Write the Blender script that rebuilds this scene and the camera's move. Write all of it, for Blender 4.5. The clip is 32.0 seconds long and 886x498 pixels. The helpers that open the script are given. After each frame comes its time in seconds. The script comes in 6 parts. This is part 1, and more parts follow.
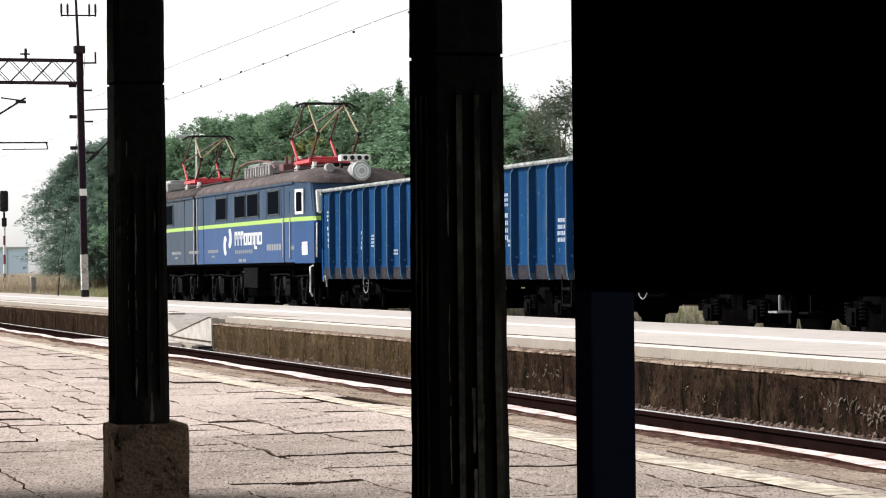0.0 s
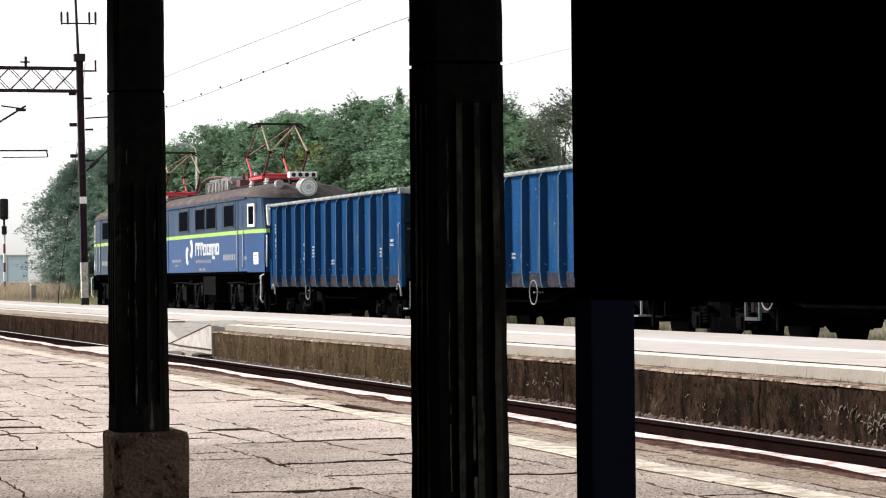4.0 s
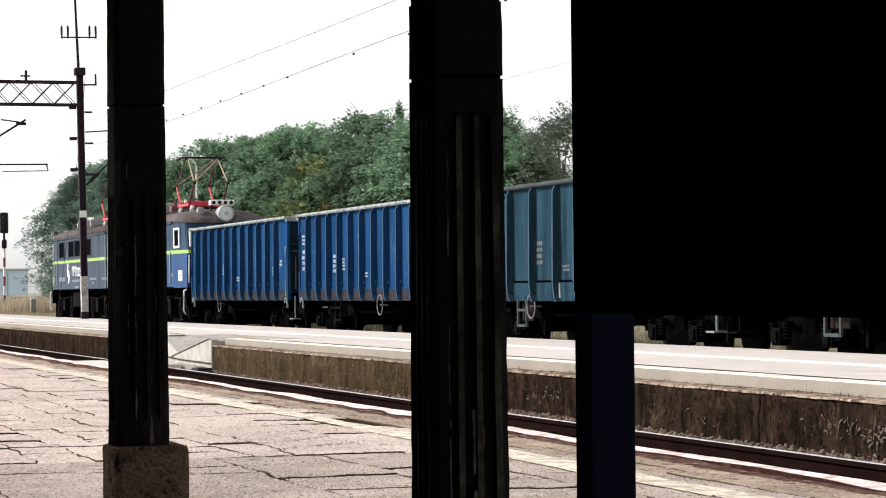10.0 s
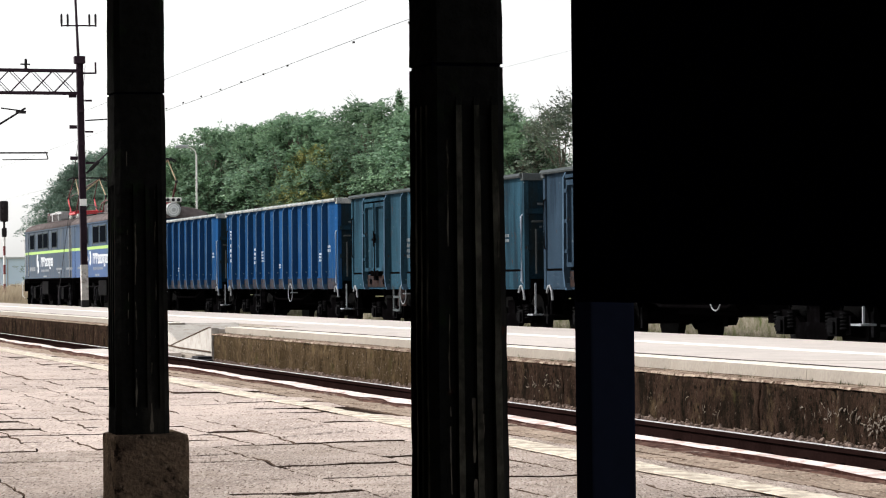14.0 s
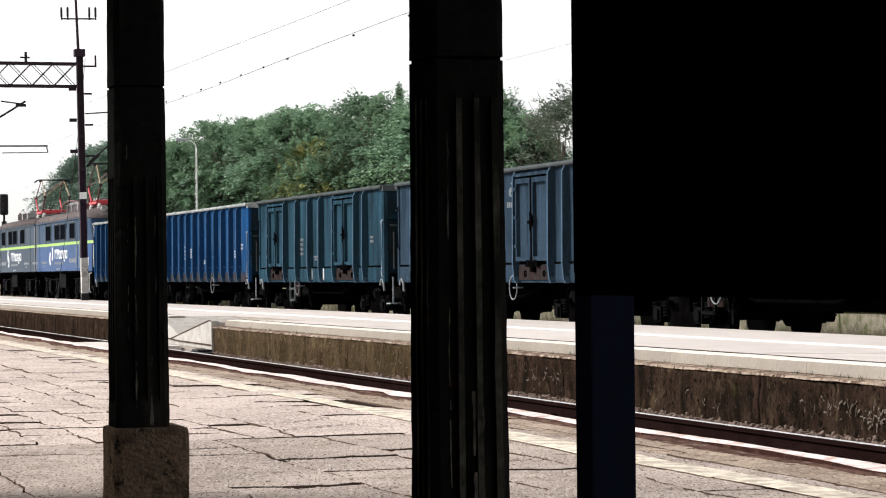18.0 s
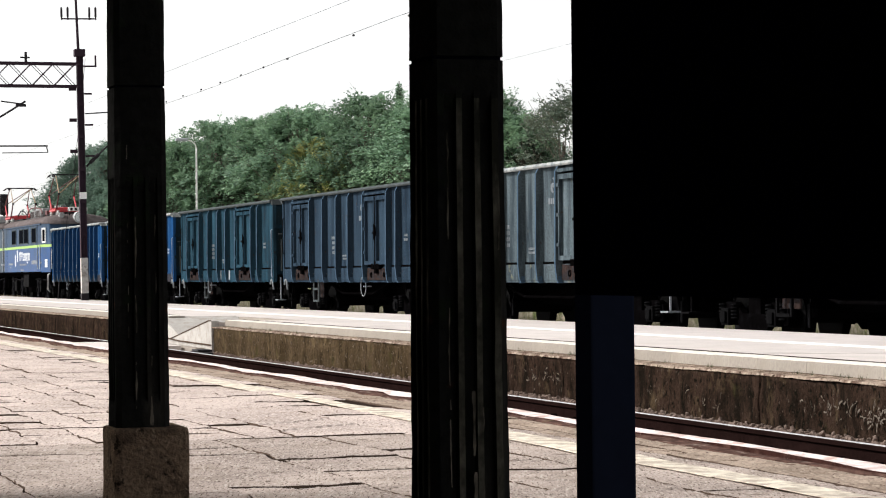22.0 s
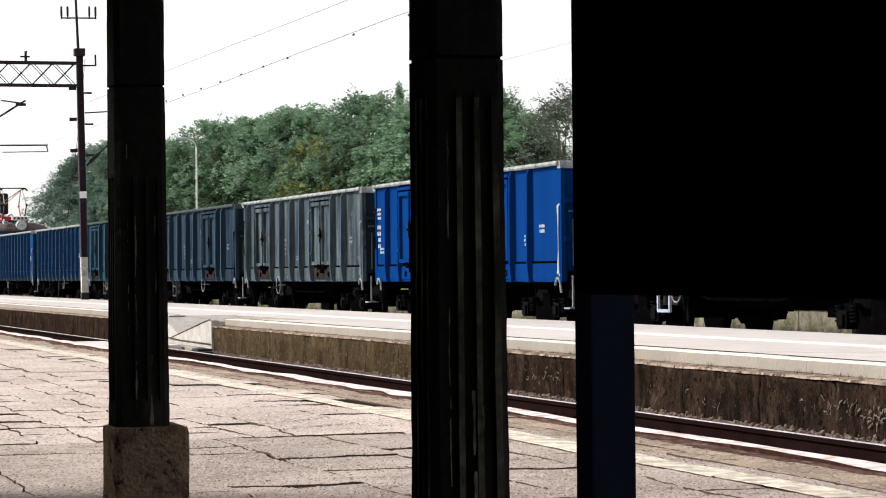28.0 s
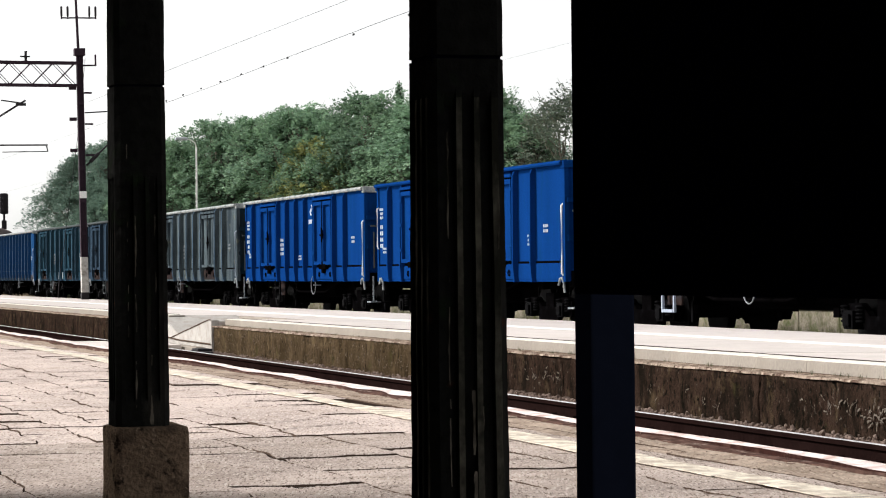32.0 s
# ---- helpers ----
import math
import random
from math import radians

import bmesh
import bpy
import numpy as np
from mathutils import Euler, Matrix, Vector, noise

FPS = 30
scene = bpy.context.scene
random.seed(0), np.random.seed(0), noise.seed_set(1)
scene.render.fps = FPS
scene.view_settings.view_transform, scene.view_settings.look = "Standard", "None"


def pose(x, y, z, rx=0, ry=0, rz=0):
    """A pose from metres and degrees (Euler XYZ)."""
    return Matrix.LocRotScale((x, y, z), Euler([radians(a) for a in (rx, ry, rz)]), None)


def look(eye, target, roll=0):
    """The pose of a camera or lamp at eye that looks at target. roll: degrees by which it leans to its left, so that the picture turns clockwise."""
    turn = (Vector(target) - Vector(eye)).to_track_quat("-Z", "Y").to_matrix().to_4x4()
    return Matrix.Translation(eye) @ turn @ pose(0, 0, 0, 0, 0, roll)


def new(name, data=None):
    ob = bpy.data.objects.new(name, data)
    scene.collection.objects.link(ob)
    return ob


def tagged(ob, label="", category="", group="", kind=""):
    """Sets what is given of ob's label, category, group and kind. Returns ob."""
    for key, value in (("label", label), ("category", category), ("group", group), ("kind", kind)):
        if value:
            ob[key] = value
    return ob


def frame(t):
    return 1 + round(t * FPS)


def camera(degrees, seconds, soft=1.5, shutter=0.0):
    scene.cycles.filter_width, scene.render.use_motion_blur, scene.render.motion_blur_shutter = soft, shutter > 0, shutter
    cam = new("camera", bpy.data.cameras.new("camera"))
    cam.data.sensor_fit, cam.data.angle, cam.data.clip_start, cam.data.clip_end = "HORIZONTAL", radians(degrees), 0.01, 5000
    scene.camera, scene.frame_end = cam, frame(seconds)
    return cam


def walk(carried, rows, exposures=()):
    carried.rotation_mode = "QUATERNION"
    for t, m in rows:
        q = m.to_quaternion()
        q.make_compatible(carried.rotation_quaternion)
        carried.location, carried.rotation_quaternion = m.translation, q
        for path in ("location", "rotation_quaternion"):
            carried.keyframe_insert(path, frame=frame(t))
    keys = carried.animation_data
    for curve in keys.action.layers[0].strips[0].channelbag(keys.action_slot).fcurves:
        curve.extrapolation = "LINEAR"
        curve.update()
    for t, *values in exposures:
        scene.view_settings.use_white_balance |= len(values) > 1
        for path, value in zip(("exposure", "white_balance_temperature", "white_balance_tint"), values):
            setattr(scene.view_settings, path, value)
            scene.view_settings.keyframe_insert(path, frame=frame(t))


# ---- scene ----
# World: y runs along the tracks, x across them, z = 0 is the near platform.
cam = camera(19.55, 32.0, soft=1.15)
EYE = (0.0, 0.0, 0.955)
YAW, ROLL = -16.88, 0.6
RAIL = -0.255          # top of rail, both tracks
NEAR_EDGE, NEAR_TRACK = 5.60, 7.18
FAR_EDGE_A, FAR_EDGE_B, TRAIN_TRACK = 8.85, 15.59, 17.24
TILT = ((0, .447), (.5, .484), (1, .484), (1.5, .529), (2, .390), (2.5, .415), (3, .522), (3.5, .635), (4.5, .60), (5.5, .560),
        (6, .699), (6.5, .756), (7, .819), (7.5, .819), (8, .875), (8.5, .832), (9, .875), (9.5, .951), (10, .932), (10.5, .983),
        (11, .875), (11.5, .819), (12, .832), (12.5, .903), (13, .894), (13.5, .794), (14, .674), (14.5, .598), (15.5, .54), (16.5, .502),
        (17, .560), (17.5, .598), (18, .522), (18.5, .447), (19, .466), (19.5, .447), (20, .460), (20.5, .522), (21, .422), (21.5, .502),
        (22, .522), (22.5, .422), (23, .497), (23.5, .415), (24, .400), (24.5, .472), (25, .515), (25.5, .522), (26.5, .51), (27.5, .502),
        (28, .505), (28.5, .522), (29, .573), (29.5, .502), (30, .422), (30.5, .541), (31, .522), (31.5, .541), (32, .502))
walk(cam, [(t, pose(*EYE, 90 + p, ROLL, YAW)) for t, p in TILT])

# ---- light: a bright hazy sky, with a wide veiled sun ahead to the left ----
world = bpy.data.worlds.new("world")
scene.world = world
world.use_nodes = True
wn = world.node_tree
sky = wn.nodes.new("ShaderNodeTexSky")
sky.sky_type, sky.sun_disc = "NISHITA", False
sky.sun_elevation, sky.sun_rotation = radians(33), radians(298)
sky.air_density, sky.dust_density, sky.ozone_density = 1.0, 1.2, 1.0
veil = wn.nodes.new("ShaderNodeHueSaturation")   # thin cloud takes the blue out
veil.inputs["Saturation"].default_value = 0.08
wn.links.new(sky.outputs[0], veil.inputs["Color"])
wn.links.new(veil.outputs[0], wn.nodes["Background"].inputs[0])
wn.nodes["Background"].inputs[1].default_value = 0.128
sun = new("sun", bpy.data.lights.new("sun", "SUN"))
sun.data.energy, sun.data.angle, sun.data.color = 3.0, radians(6), (1.0, 0.972, 0.952)
sun.matrix_world = look((-75, 40, 55), (0, 0, 0))
scene.view_settings.exposure = 0.80


# ---- materials ----
def mat(name, col, rough=0.7, metal=0.0, var=0.25, scale=2.0, fine=30.0, bump=0.15, dirt=None, amount=0.4, streak=1.0, island=0.0, spec=0.5, marks=(), along=1.0, turn=0.0):
    m = bpy.data.materials.new(name)
    m.use_nodes = True
    n, l = m.node_tree.nodes, m.node_tree.links
    b = n["Principled BSDF"]
    b.inputs["Metallic"].default_value = metal
    b.inputs["Specular IOR Level"].default_value = spec
    tc = n.new("ShaderNodeTexCoord")
    mp = n.new("ShaderNodeMapping")
    mp.inputs["Scale"].default_value = (1, 1, 1 / streak)
    l.new(tc.outputs["Object"], mp.inputs[0])
    ml = n.new("ShaderNodeMapping")
    ml.inputs["Scale"].default_value = (1, along, 1)
    if turn:
        rot = n.new("ShaderNodeVectorRotate")
        rot.rotation_type = "Z_AXIS"
        rot.inputs["Angle"].default_value = radians(turn)
        l.new(tc.outputs["Object"], rot.inputs["Vector"])
        l.new(rot.outputs[0], ml.inputs[0])
    else:
        l.new(tc.outputs["Object"], ml.inputs[0])
    big, small = n.new("ShaderNodeTexNoise"), n.new("ShaderNodeTexNoise")
    for t, s, src in ((big, scale, mp), (small, fine, ml)):
        t.inputs["Scale"].default_value = s
        t.inputs["Detail"].default_value = 6
        l.new(src.outputs[0], t.inputs["Vector"])
    add = n.new("ShaderNodeMath")
    add.operation = "ADD"
    l.new(big.outputs["Fac"], add.inputs[0])
    l.new(small.outputs["Fac"], add.inputs[1])
    ramp = n.new("ShaderNodeMapRange")
    ramp.inputs["From Min"].default_value, ramp.inputs["From Max"].default_value = 0.6, 1.4
    ramp.inputs["To Min"].default_value, ramp.inputs["To Max"].default_value = 1 - var, 1 + var
    l.new(add.outputs[0], ramp.inputs["Value"])
    val = ramp.outputs[0]
    if island:
        geo, info = n.new("ShaderNodeNewGeometry"), n.new("ShaderNodeObjectInfo")
        rr = n.new("ShaderNodeMath")
        rr.operation = "ADD"
        l.new(geo.outputs["Random Per Island"], rr.inputs[0])
        l.new(info.outputs["Random"], rr.inputs[1])
        mr = n.new("ShaderNodeMapRange")
        mr.inputs["From Max"].default_value = 2.0
        mr.inputs["To Min"].default_value, mr.inputs["To Max"].default_value = 1 - island, 1 + island
        l.new(rr.outputs[0], mr.inputs["Value"])
        mul = n.new("ShaderNodeMath")
        mul.operation = "MULTIPLY"
        l.new(val, mul.inputs[0])
        l.new(mr.outputs[0], mul.inputs[1])
        val = mul.outputs[0]
    vm = n.new("ShaderNodeVectorMath")
    vm.operation = "SCALE"
    vm.inputs[0].default_value = col
    l.new(val, vm.inputs["Scale"])
    out = vm.outputs[0]
    if dirt:
        dn = n.new("ShaderNodeTexNoise")
        dn.inputs["Scale"].default_value, dn.inputs["Detail"].default_value, dn.inputs["Roughness"].default_value = scale * 1.7, 8, 0.65
        l.new(mp.outputs[0], dn.inputs["Vector"])
        dr = n.new("ShaderNodeMapRange")
        dr.inputs["From Min"].default_value, dr.inputs["From Max"].default_value = 0.62 - amount * 0.3, 0.78 - amount * 0.3
        l.new(dn.outputs["Fac"], dr.inputs["Value"])
        mx = n.new("ShaderNodeMix")
        mx.data_type = "RGBA"
        l.new(dr.outputs[0], mx.inputs[0])
        l.new(out, mx.inputs[6])
        mx.inputs[7].default_value = (*dirt, 1)
        out = mx.outputs[2]
    for colour, size, edge0, edge1 in marks:
        dn = n.new("ShaderNodeTexNoise")
        dn.inputs["Scale"].default_value, dn.inputs["Detail"].default_value, dn.inputs["Roughness"].default_value = size, 4, 0.6
        l.new(ml.outputs[0] if size >= 10 else tc.outputs["Object"], dn.inputs["Vector"])
        dr = n.new("ShaderNodeMapRange")
        dr.inputs["From Min"].default_value, dr.inputs["From Max"].default_value = edge0, edge1
        l.new(dn.outputs["Fac"], dr.inputs["Value"])
        mx = n.new("ShaderNodeMix")
        mx.data_type = "RGBA"
        l.new(dr.outputs[0], mx.inputs[0])
        l.new(out, mx.inputs[6])
        mx.inputs[7].default_value = (*colour, 1)
        out = mx.outputs[2]
    l.new(out, b.inputs["Base Color"])
    rg = n.new("ShaderNodeMapRange")
    rg.inputs["To Min"].default_value, rg.inputs["To Max"].default_value = max(0.02, rough - 0.12), min(1, rough + 0.12)
    l.new(small.outputs["Fac"], rg.inputs["Value"])
    l.new(rg.outputs[0], b.inputs["Roughness"])
    if bump:
        bp = n.new("ShaderNodeBump")
        bp.inputs["Strength"].default_value, bp.inputs["Distance"].default_value = bump, 0.02
        l.new(add.outputs[0], bp.inputs["Height"])
        l.new(bp.outputs[0], b.inputs["Normal"])
    return m


M = dict(
    paving=mat("worn_paving", (.49, .408, .366), .9, var=.42, scale=.9, fine=95, bump=.2, dirt=(.42, .342, .295), amount=.3, island=.10, marks=(((.62, .53, .468), 50, .53, .64), ((.22, .16, .13), 5, .61, .72), ((.16, .115, .092), 70, .56, .66)), along=.17, turn=17, spec=0),
    # darker copy of the paving for the near slabs, with shade in its colour
    paving_shaded=mat("shaded_grey_paving", (.385, .320, .282), .9, var=.46, scale=1.1, fine=110, bump=.22, dirt=(.31, .255, .215), amount=.4, island=.10, marks=(((.50, .435, .385), 60, .54, .65), ((.13, .098, .078), 5, .61, .72), ((.095, .070, .055), 85, .55, .66)), along=.17, turn=17, spec=0),
    joint=mat("joint_dirt", (.085, .06, .046), .95, var=.4, spec=0),
    bedding=mat("dark_bedding", (.030, .021, .017), .95, var=.4, spec=0),
    edge_white=mat("worn_white_edge", (.78, .675, .645), .8, var=.2, scale=3, dirt=(.46, .33, .29), amount=.50, bump=.4, along=.3, marks=(((.30, .17, .14), 6, .62, .68),), spec=0),
    edge_red=mat("reddish_paving", (.33, .262, .208), .9, var=.45, scale=2, fine=50, dirt=(.22, .165, .128), amount=.45, bump=.35, along=.24, turn=22, marks=(((.45, .37, .295), 30, .56, .72), ((.10, .06, .045), 6, .61, .65), ((.09, .06, .05), 45, .60, .67)), spec=0),
    seam=mat("reddish_dirt", (.105, .062, .050), .95, var=.7, scale=5, fine=40, dirt=(.045, .026, .022), amount=.55, bump=.6, spec=0, marks=(((.10, .105, .045), 3, .63, .70), ((.26, .20, .17), 12, .58, .68)), along=.3),
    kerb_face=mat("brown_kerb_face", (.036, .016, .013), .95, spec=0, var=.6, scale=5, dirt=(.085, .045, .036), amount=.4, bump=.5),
    line=mat("worn_line_paint", (.70, .63, .52), .8, var=.2, scale=4, dirt=(.40, .34, .28), amount=.6, bump=.3, along=.2, turn=17, marks=(((.40, .34, .28), 4, .58, .64),), spec=0),
    white_line=mat("white_line_paint", (.80, .78, .75), .7, var=.1, scale=3),
    kerb_white=mat("chalky_kerb_paint", (.68, .645, .575), .85, var=.2, scale=3, dirt=(.50, .46, .39), amount=.35, bump=.2, spec=0),
    slab=mat("pale_concrete_slab", (.545, .488, .450), .85, var=.16, scale=1.5, dirt=(.43, .38, .34), amount=.25, bump=.3, island=.12),
    oldslab=mat("grey_edge_slab", (.285, .252, .216), .88, var=.2, scale=1.2, dirt=(.25, .22, .185), amount=.35, bump=.2, island=.14, spec=0, marks=(((.20, .17, .135), 4, .60, .72),)),
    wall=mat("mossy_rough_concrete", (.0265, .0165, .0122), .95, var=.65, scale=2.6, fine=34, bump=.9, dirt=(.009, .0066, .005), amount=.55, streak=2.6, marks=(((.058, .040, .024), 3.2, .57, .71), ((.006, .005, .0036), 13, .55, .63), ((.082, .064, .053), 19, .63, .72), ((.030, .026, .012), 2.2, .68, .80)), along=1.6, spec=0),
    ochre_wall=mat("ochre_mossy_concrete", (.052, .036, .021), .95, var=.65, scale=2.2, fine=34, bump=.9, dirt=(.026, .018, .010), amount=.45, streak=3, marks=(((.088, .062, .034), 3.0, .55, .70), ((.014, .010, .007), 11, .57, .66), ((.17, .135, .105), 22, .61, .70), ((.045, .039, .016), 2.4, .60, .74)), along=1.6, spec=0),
    lip=mat("chalky_lip", (.31, .245, .19), .95, var=.6, scale=4, fine=40, dirt=(.10, .065, .05), amount=.55, bump=.8, spec=0, marks=(((.05, .035, .025), 14, .56, .64),)),
    ballast=mat("ballast_stone", (.165, .122, .102), .9, var=.35, scale=6, island=.55, bump=.4, spec=0),
    rail_side=mat("rusty_rail", (.011, .0058, .0052), .9, var=.4, scale=4, bump=.3, spec=0),
    rail_top=mat("polished_rail_top", (.80, .78, .78), .5, metal=1, var=.1, bump=.05),
    sleeper=mat("concrete_sleeper", (.26, .24, .22), .9, var=.25),
    ground=mat("dry_soil_grass", (.20, .19, .10), .95, var=.45, scale=.6, fine=9, bump=.5, dirt=(.10, .13, .05), amount=.5),
    cheek=mat("pale_patched_concrete", (.40, .375, .345), .9, var=.2, scale=2.5, dirt=(.31, .28, .25), amount=.4, bump=.3, spec=0),
    lime=mat("lime_streak", (.105, .092, .076), .95, var=.7, scale=9, dirt=(.02, .018, .014), amount=.6, streak=2, spec=0),
    chalk=mat("chalky_scratch", (.115, .096, .080), .95, var=.5, scale=12, spec=0),
    # flute ridges: the light catching them is painted as a paler colour
    column_edge=mat("lit_column_edge", (.076, .071, .057), .9, var=.8, scale=4.6, dirt=(.014, .014, .011), amount=.72, streak=3, bump=.4, spec=0),
    # near-black base carries the columns' shade; streaks, moss and rust marks lie over it
    column=mat("shade_black_column", (.0078, .0077, .0072), .9, var=.6, scale=3, dirt=(.034, .031, .026), amount=.18, streak=9, bump=.5, spec=0, marks=(((.008, .013, .006), 4, .58, .68), ((.030, .014, .009), 7, .66, .72))),
    plinth=mat("old_plinth_concrete", (.150, .108, .076), .92, var=.6, scale=4, fine=60, dirt=(.060, .042, .030), amount=.45, bump=1.0, marks=(((.02, .014, .010), 14, .60, .66), ((.23, .18, .135), 40, .60, .70)), spec=0),
    # board and post: their backlit shade is put into these very dark colours
    board=mat("backlit_black", (.0011, .0012, .0036), .8, var=.2, bump=0, spec=0),
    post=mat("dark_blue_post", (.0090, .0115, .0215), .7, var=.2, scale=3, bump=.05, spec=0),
    canopy=mat("dark_canopy_boards", (.05, .045, .04), .85, var=.3),
    building=mat("dark_station_wall", (.10, .085, .075), .9, var=.3, bump=.3),
    blue=mat("faded_blue_wagon", (.0105, .044, .118), .65, var=.55, scale=1.6, dirt=(.032, .064, .104), amount=.3, streak=4, bump=.2, spec=0, marks=(((.16, .19, .22), 11, .67, .72),)),
    teal=mat("weathered_teal_wagon", (.019, .046, .066), .7, var=.65, scale=1.6, fine=40, dirt=(.011, .022, .031), amount=.5, streak=6, bump=.25, spec=0, marks=(((.040, .026, .022), 9, .64, .70), ((.13, .15, .155), 13, .68, .73))),
    greyblue=mat("grimy_greyblue_wagon", (.023, .038, .056), .75, var=.6, scale=1.6, fine=40, dirt=(.011, .018, .027), amount=.45, streak=6, bump=.25, spec=0, marks=(((.040, .026, .022), 9, .65, .71), ((.11, .12, .13), 13, .68, .73))),
    sand=mat("sandy_grey_wagon", (.068, .087, .096), .75, var=.6, scale=1.6, dirt=(.024, .033, .040), amount=.6, streak=6, bump=.25, spec=0, marks=(((.042, .030, .023), 9, .66, .72), ((.12, .12, .085), 2.4, .64, .74))),
    royal=mat("fresh_royal_blue_wagon", (.0030, .028, .126), .6, var=.25, scale=1.4, dirt=(.003, .028, .10), amount=.25, streak=4, bump=.1, spec=0),
    # wagon ends: shade away from the sun put into the colour, plus greenish grime
    end_shade_grime=mat("shaded_grimy_end_wall", (.010, .026, .040), .8, var=.6, scale=1.8, dirt=(.014, .019, .020), amount=.5, streak=4, bump=.2, spec=0, marks=(((.10, .11, .11), 13, .68, .73),)),
    sill=mat("grimy_sill_plate", (.038, .033, .035), .8, var=.6, scale=5, dirt=(.014, .026, .045), amount=.5, bump=.2, spec=0),
    worn_rib=mat("worn_rib_edge", (.050, .082, .118), .7, var=.45, scale=3, dirt=(.040, .066, .098), amount=.5, streak=3, bump=.1, spec=0),
    rim_pale=mat("pale_worn_rim", (.285, .295, .285), .65, var=.4, scale=3, dirt=(.11, .13, .145), amount=.5, spec=0),
    rim_dark=mat("dull_rim", (.060, .068, .070), .7, spec=0, var=.3, scale=3),
    rust_red=mat("rust_stained_paint", (.027, .0185, .0165), .85, var=.7, scale=5, dirt=(.019, .020, .023), amount=.55, spec=0),
    rust=mat("rusty_plate", (.030, .026, .027), .85, var=.5, scale=6, dirt=(.062, .055, .054), amount=.4, spec=.1),
    # running gear: the shade under the floor is put into these near-black colours
    under=mat("shade_black_steel", (.0016, .0014, .0015), .9, var=.4, scale=4, dirt=(.0035, .0033, .0038), amount=.30, bump=.3, spec=0),
    # paler marks on the gear serve as dust and as painted highlights
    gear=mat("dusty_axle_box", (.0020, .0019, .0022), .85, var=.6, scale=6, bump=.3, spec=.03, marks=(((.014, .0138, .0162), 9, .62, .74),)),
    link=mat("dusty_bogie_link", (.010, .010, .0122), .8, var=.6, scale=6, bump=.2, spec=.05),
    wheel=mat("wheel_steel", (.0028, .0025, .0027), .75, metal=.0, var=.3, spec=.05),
    foot=mat("chalky_mast_foot", (.46, .44, .41), .85, var=.3, scale=3, dirt=(.2, .18, .15), amount=.4),
    pale_mark=mat("fresh_white_lettering", (.27, .31, .38), .7, var=.25, scale=9),
    chalk_white=mat("dusty_white_decal", (.46, .48, .50), .7, var=.2, scale=5),
    faint_mark=mat("worn_faint_lettering", (.085, .098, .108), .7, var=.5, scale=9),
    faded=mat("faded_white_paint", (.165, .178, .19), .7, var=.3, scale=9),
    white=mat("white_paint", (.72, .71, .69), .6, var=.15, dirt=(.4, .37, .33), amount=.25),
    loco_low=mat("loco_blue", (.008, .046, .142), .45, var=.25, scale=1.2, dirt=(.014, .042, .100), amount=.4, streak=3, bump=.04, spec=.11),
    loco_up=mat("loco_dusty_blue", (.018, .042, .082), .6, var=.4, scale=1.2, dirt=(.040, .058, .080), amount=.4, streak=3, bump=.04, spec=.11),
    # leading half: air haze mixed into the paint as grey, along with dust
    loco_haze_dust=mat("loco_hazed_grimy_blue", (.026, .044, .070), .6, var=.3, scale=1.2, dirt=(.046, .056, .066), amount=.45, streak=3, bump=.04, spec=.11),
    stripe=mat("lime_stripe", (.24, .39, .06), .5, var=.1),
    roof=mat("loco_roof", (.10, .084, .082), .8, var=.45, scale=2, dirt=(.155, .135, .132), amount=.4, bump=.2, spec=0),
    red=mat("pantograph_red", (.50, .035, .045), .5, var=.25, scale=5, dirt=(.25, .05, .05), amount=.3),
    rusty_arm=mat("pantograph_arm", (.30, .21, .12), .6, var=.3),
    pan_dark=mat("sooty_red_arm", (.11, .03, .03), .6, var=.4, scale=5),
    dark=mat("dark_steel", (.018, .016, .018), .7, var=.3, spec=.15),
    # pale base colour stands in for the sky mirrored in the windscreen
    bright_glass=mat("sky_pale_windscreen", (.30, .34, .33), .15, var=.1, bump=0, spec=.5),
    glass=mat("dark_cab_glass", (.004, .005, .007), .35, var=.1, bump=0, spec=.0),
    lens=mat("lamp_lens", (.70, .72, .72), .2, var=.1, bump=0),
    grey_box=mat("roof_box_grey", (.30, .30, .30), .7, var=.25, dirt=(.16, .14, .13), amount=.4),
    mast=mat("mast_steel", (.024, .013, .021), .75, spec=.15, var=.3, scale=3),
    galv=mat("galvanised_grey", (.42, .44, .44), .6, metal=.3, var=.15),
    bark=mat("bark", (.16, .13, .105), .95, var=.4, scale=5, bump=.8),
    tan_wall=mat("stained_tan_concrete", (.25, .22, .170), .95, var=.5, scale=2, fine=25, dirt=(.13, .125, .075), amount=.55, bump=.5, spec=0, marks=(((.10, .12, .045), 3, .56, .70),)),
    # hall cladding lightened so that the distance haze sits in its blue
    haze_blue=mat("hazed_hall_cladding", (.58, .70, .84), .7, var=.08, scale=.2, bump=0),
    far_roof=mat("pale_roof", (.40, .42, .44), .7, var=.1),
    signal_red=mat("signal_red", (.16, .022, .022), .55, var=.15),
)


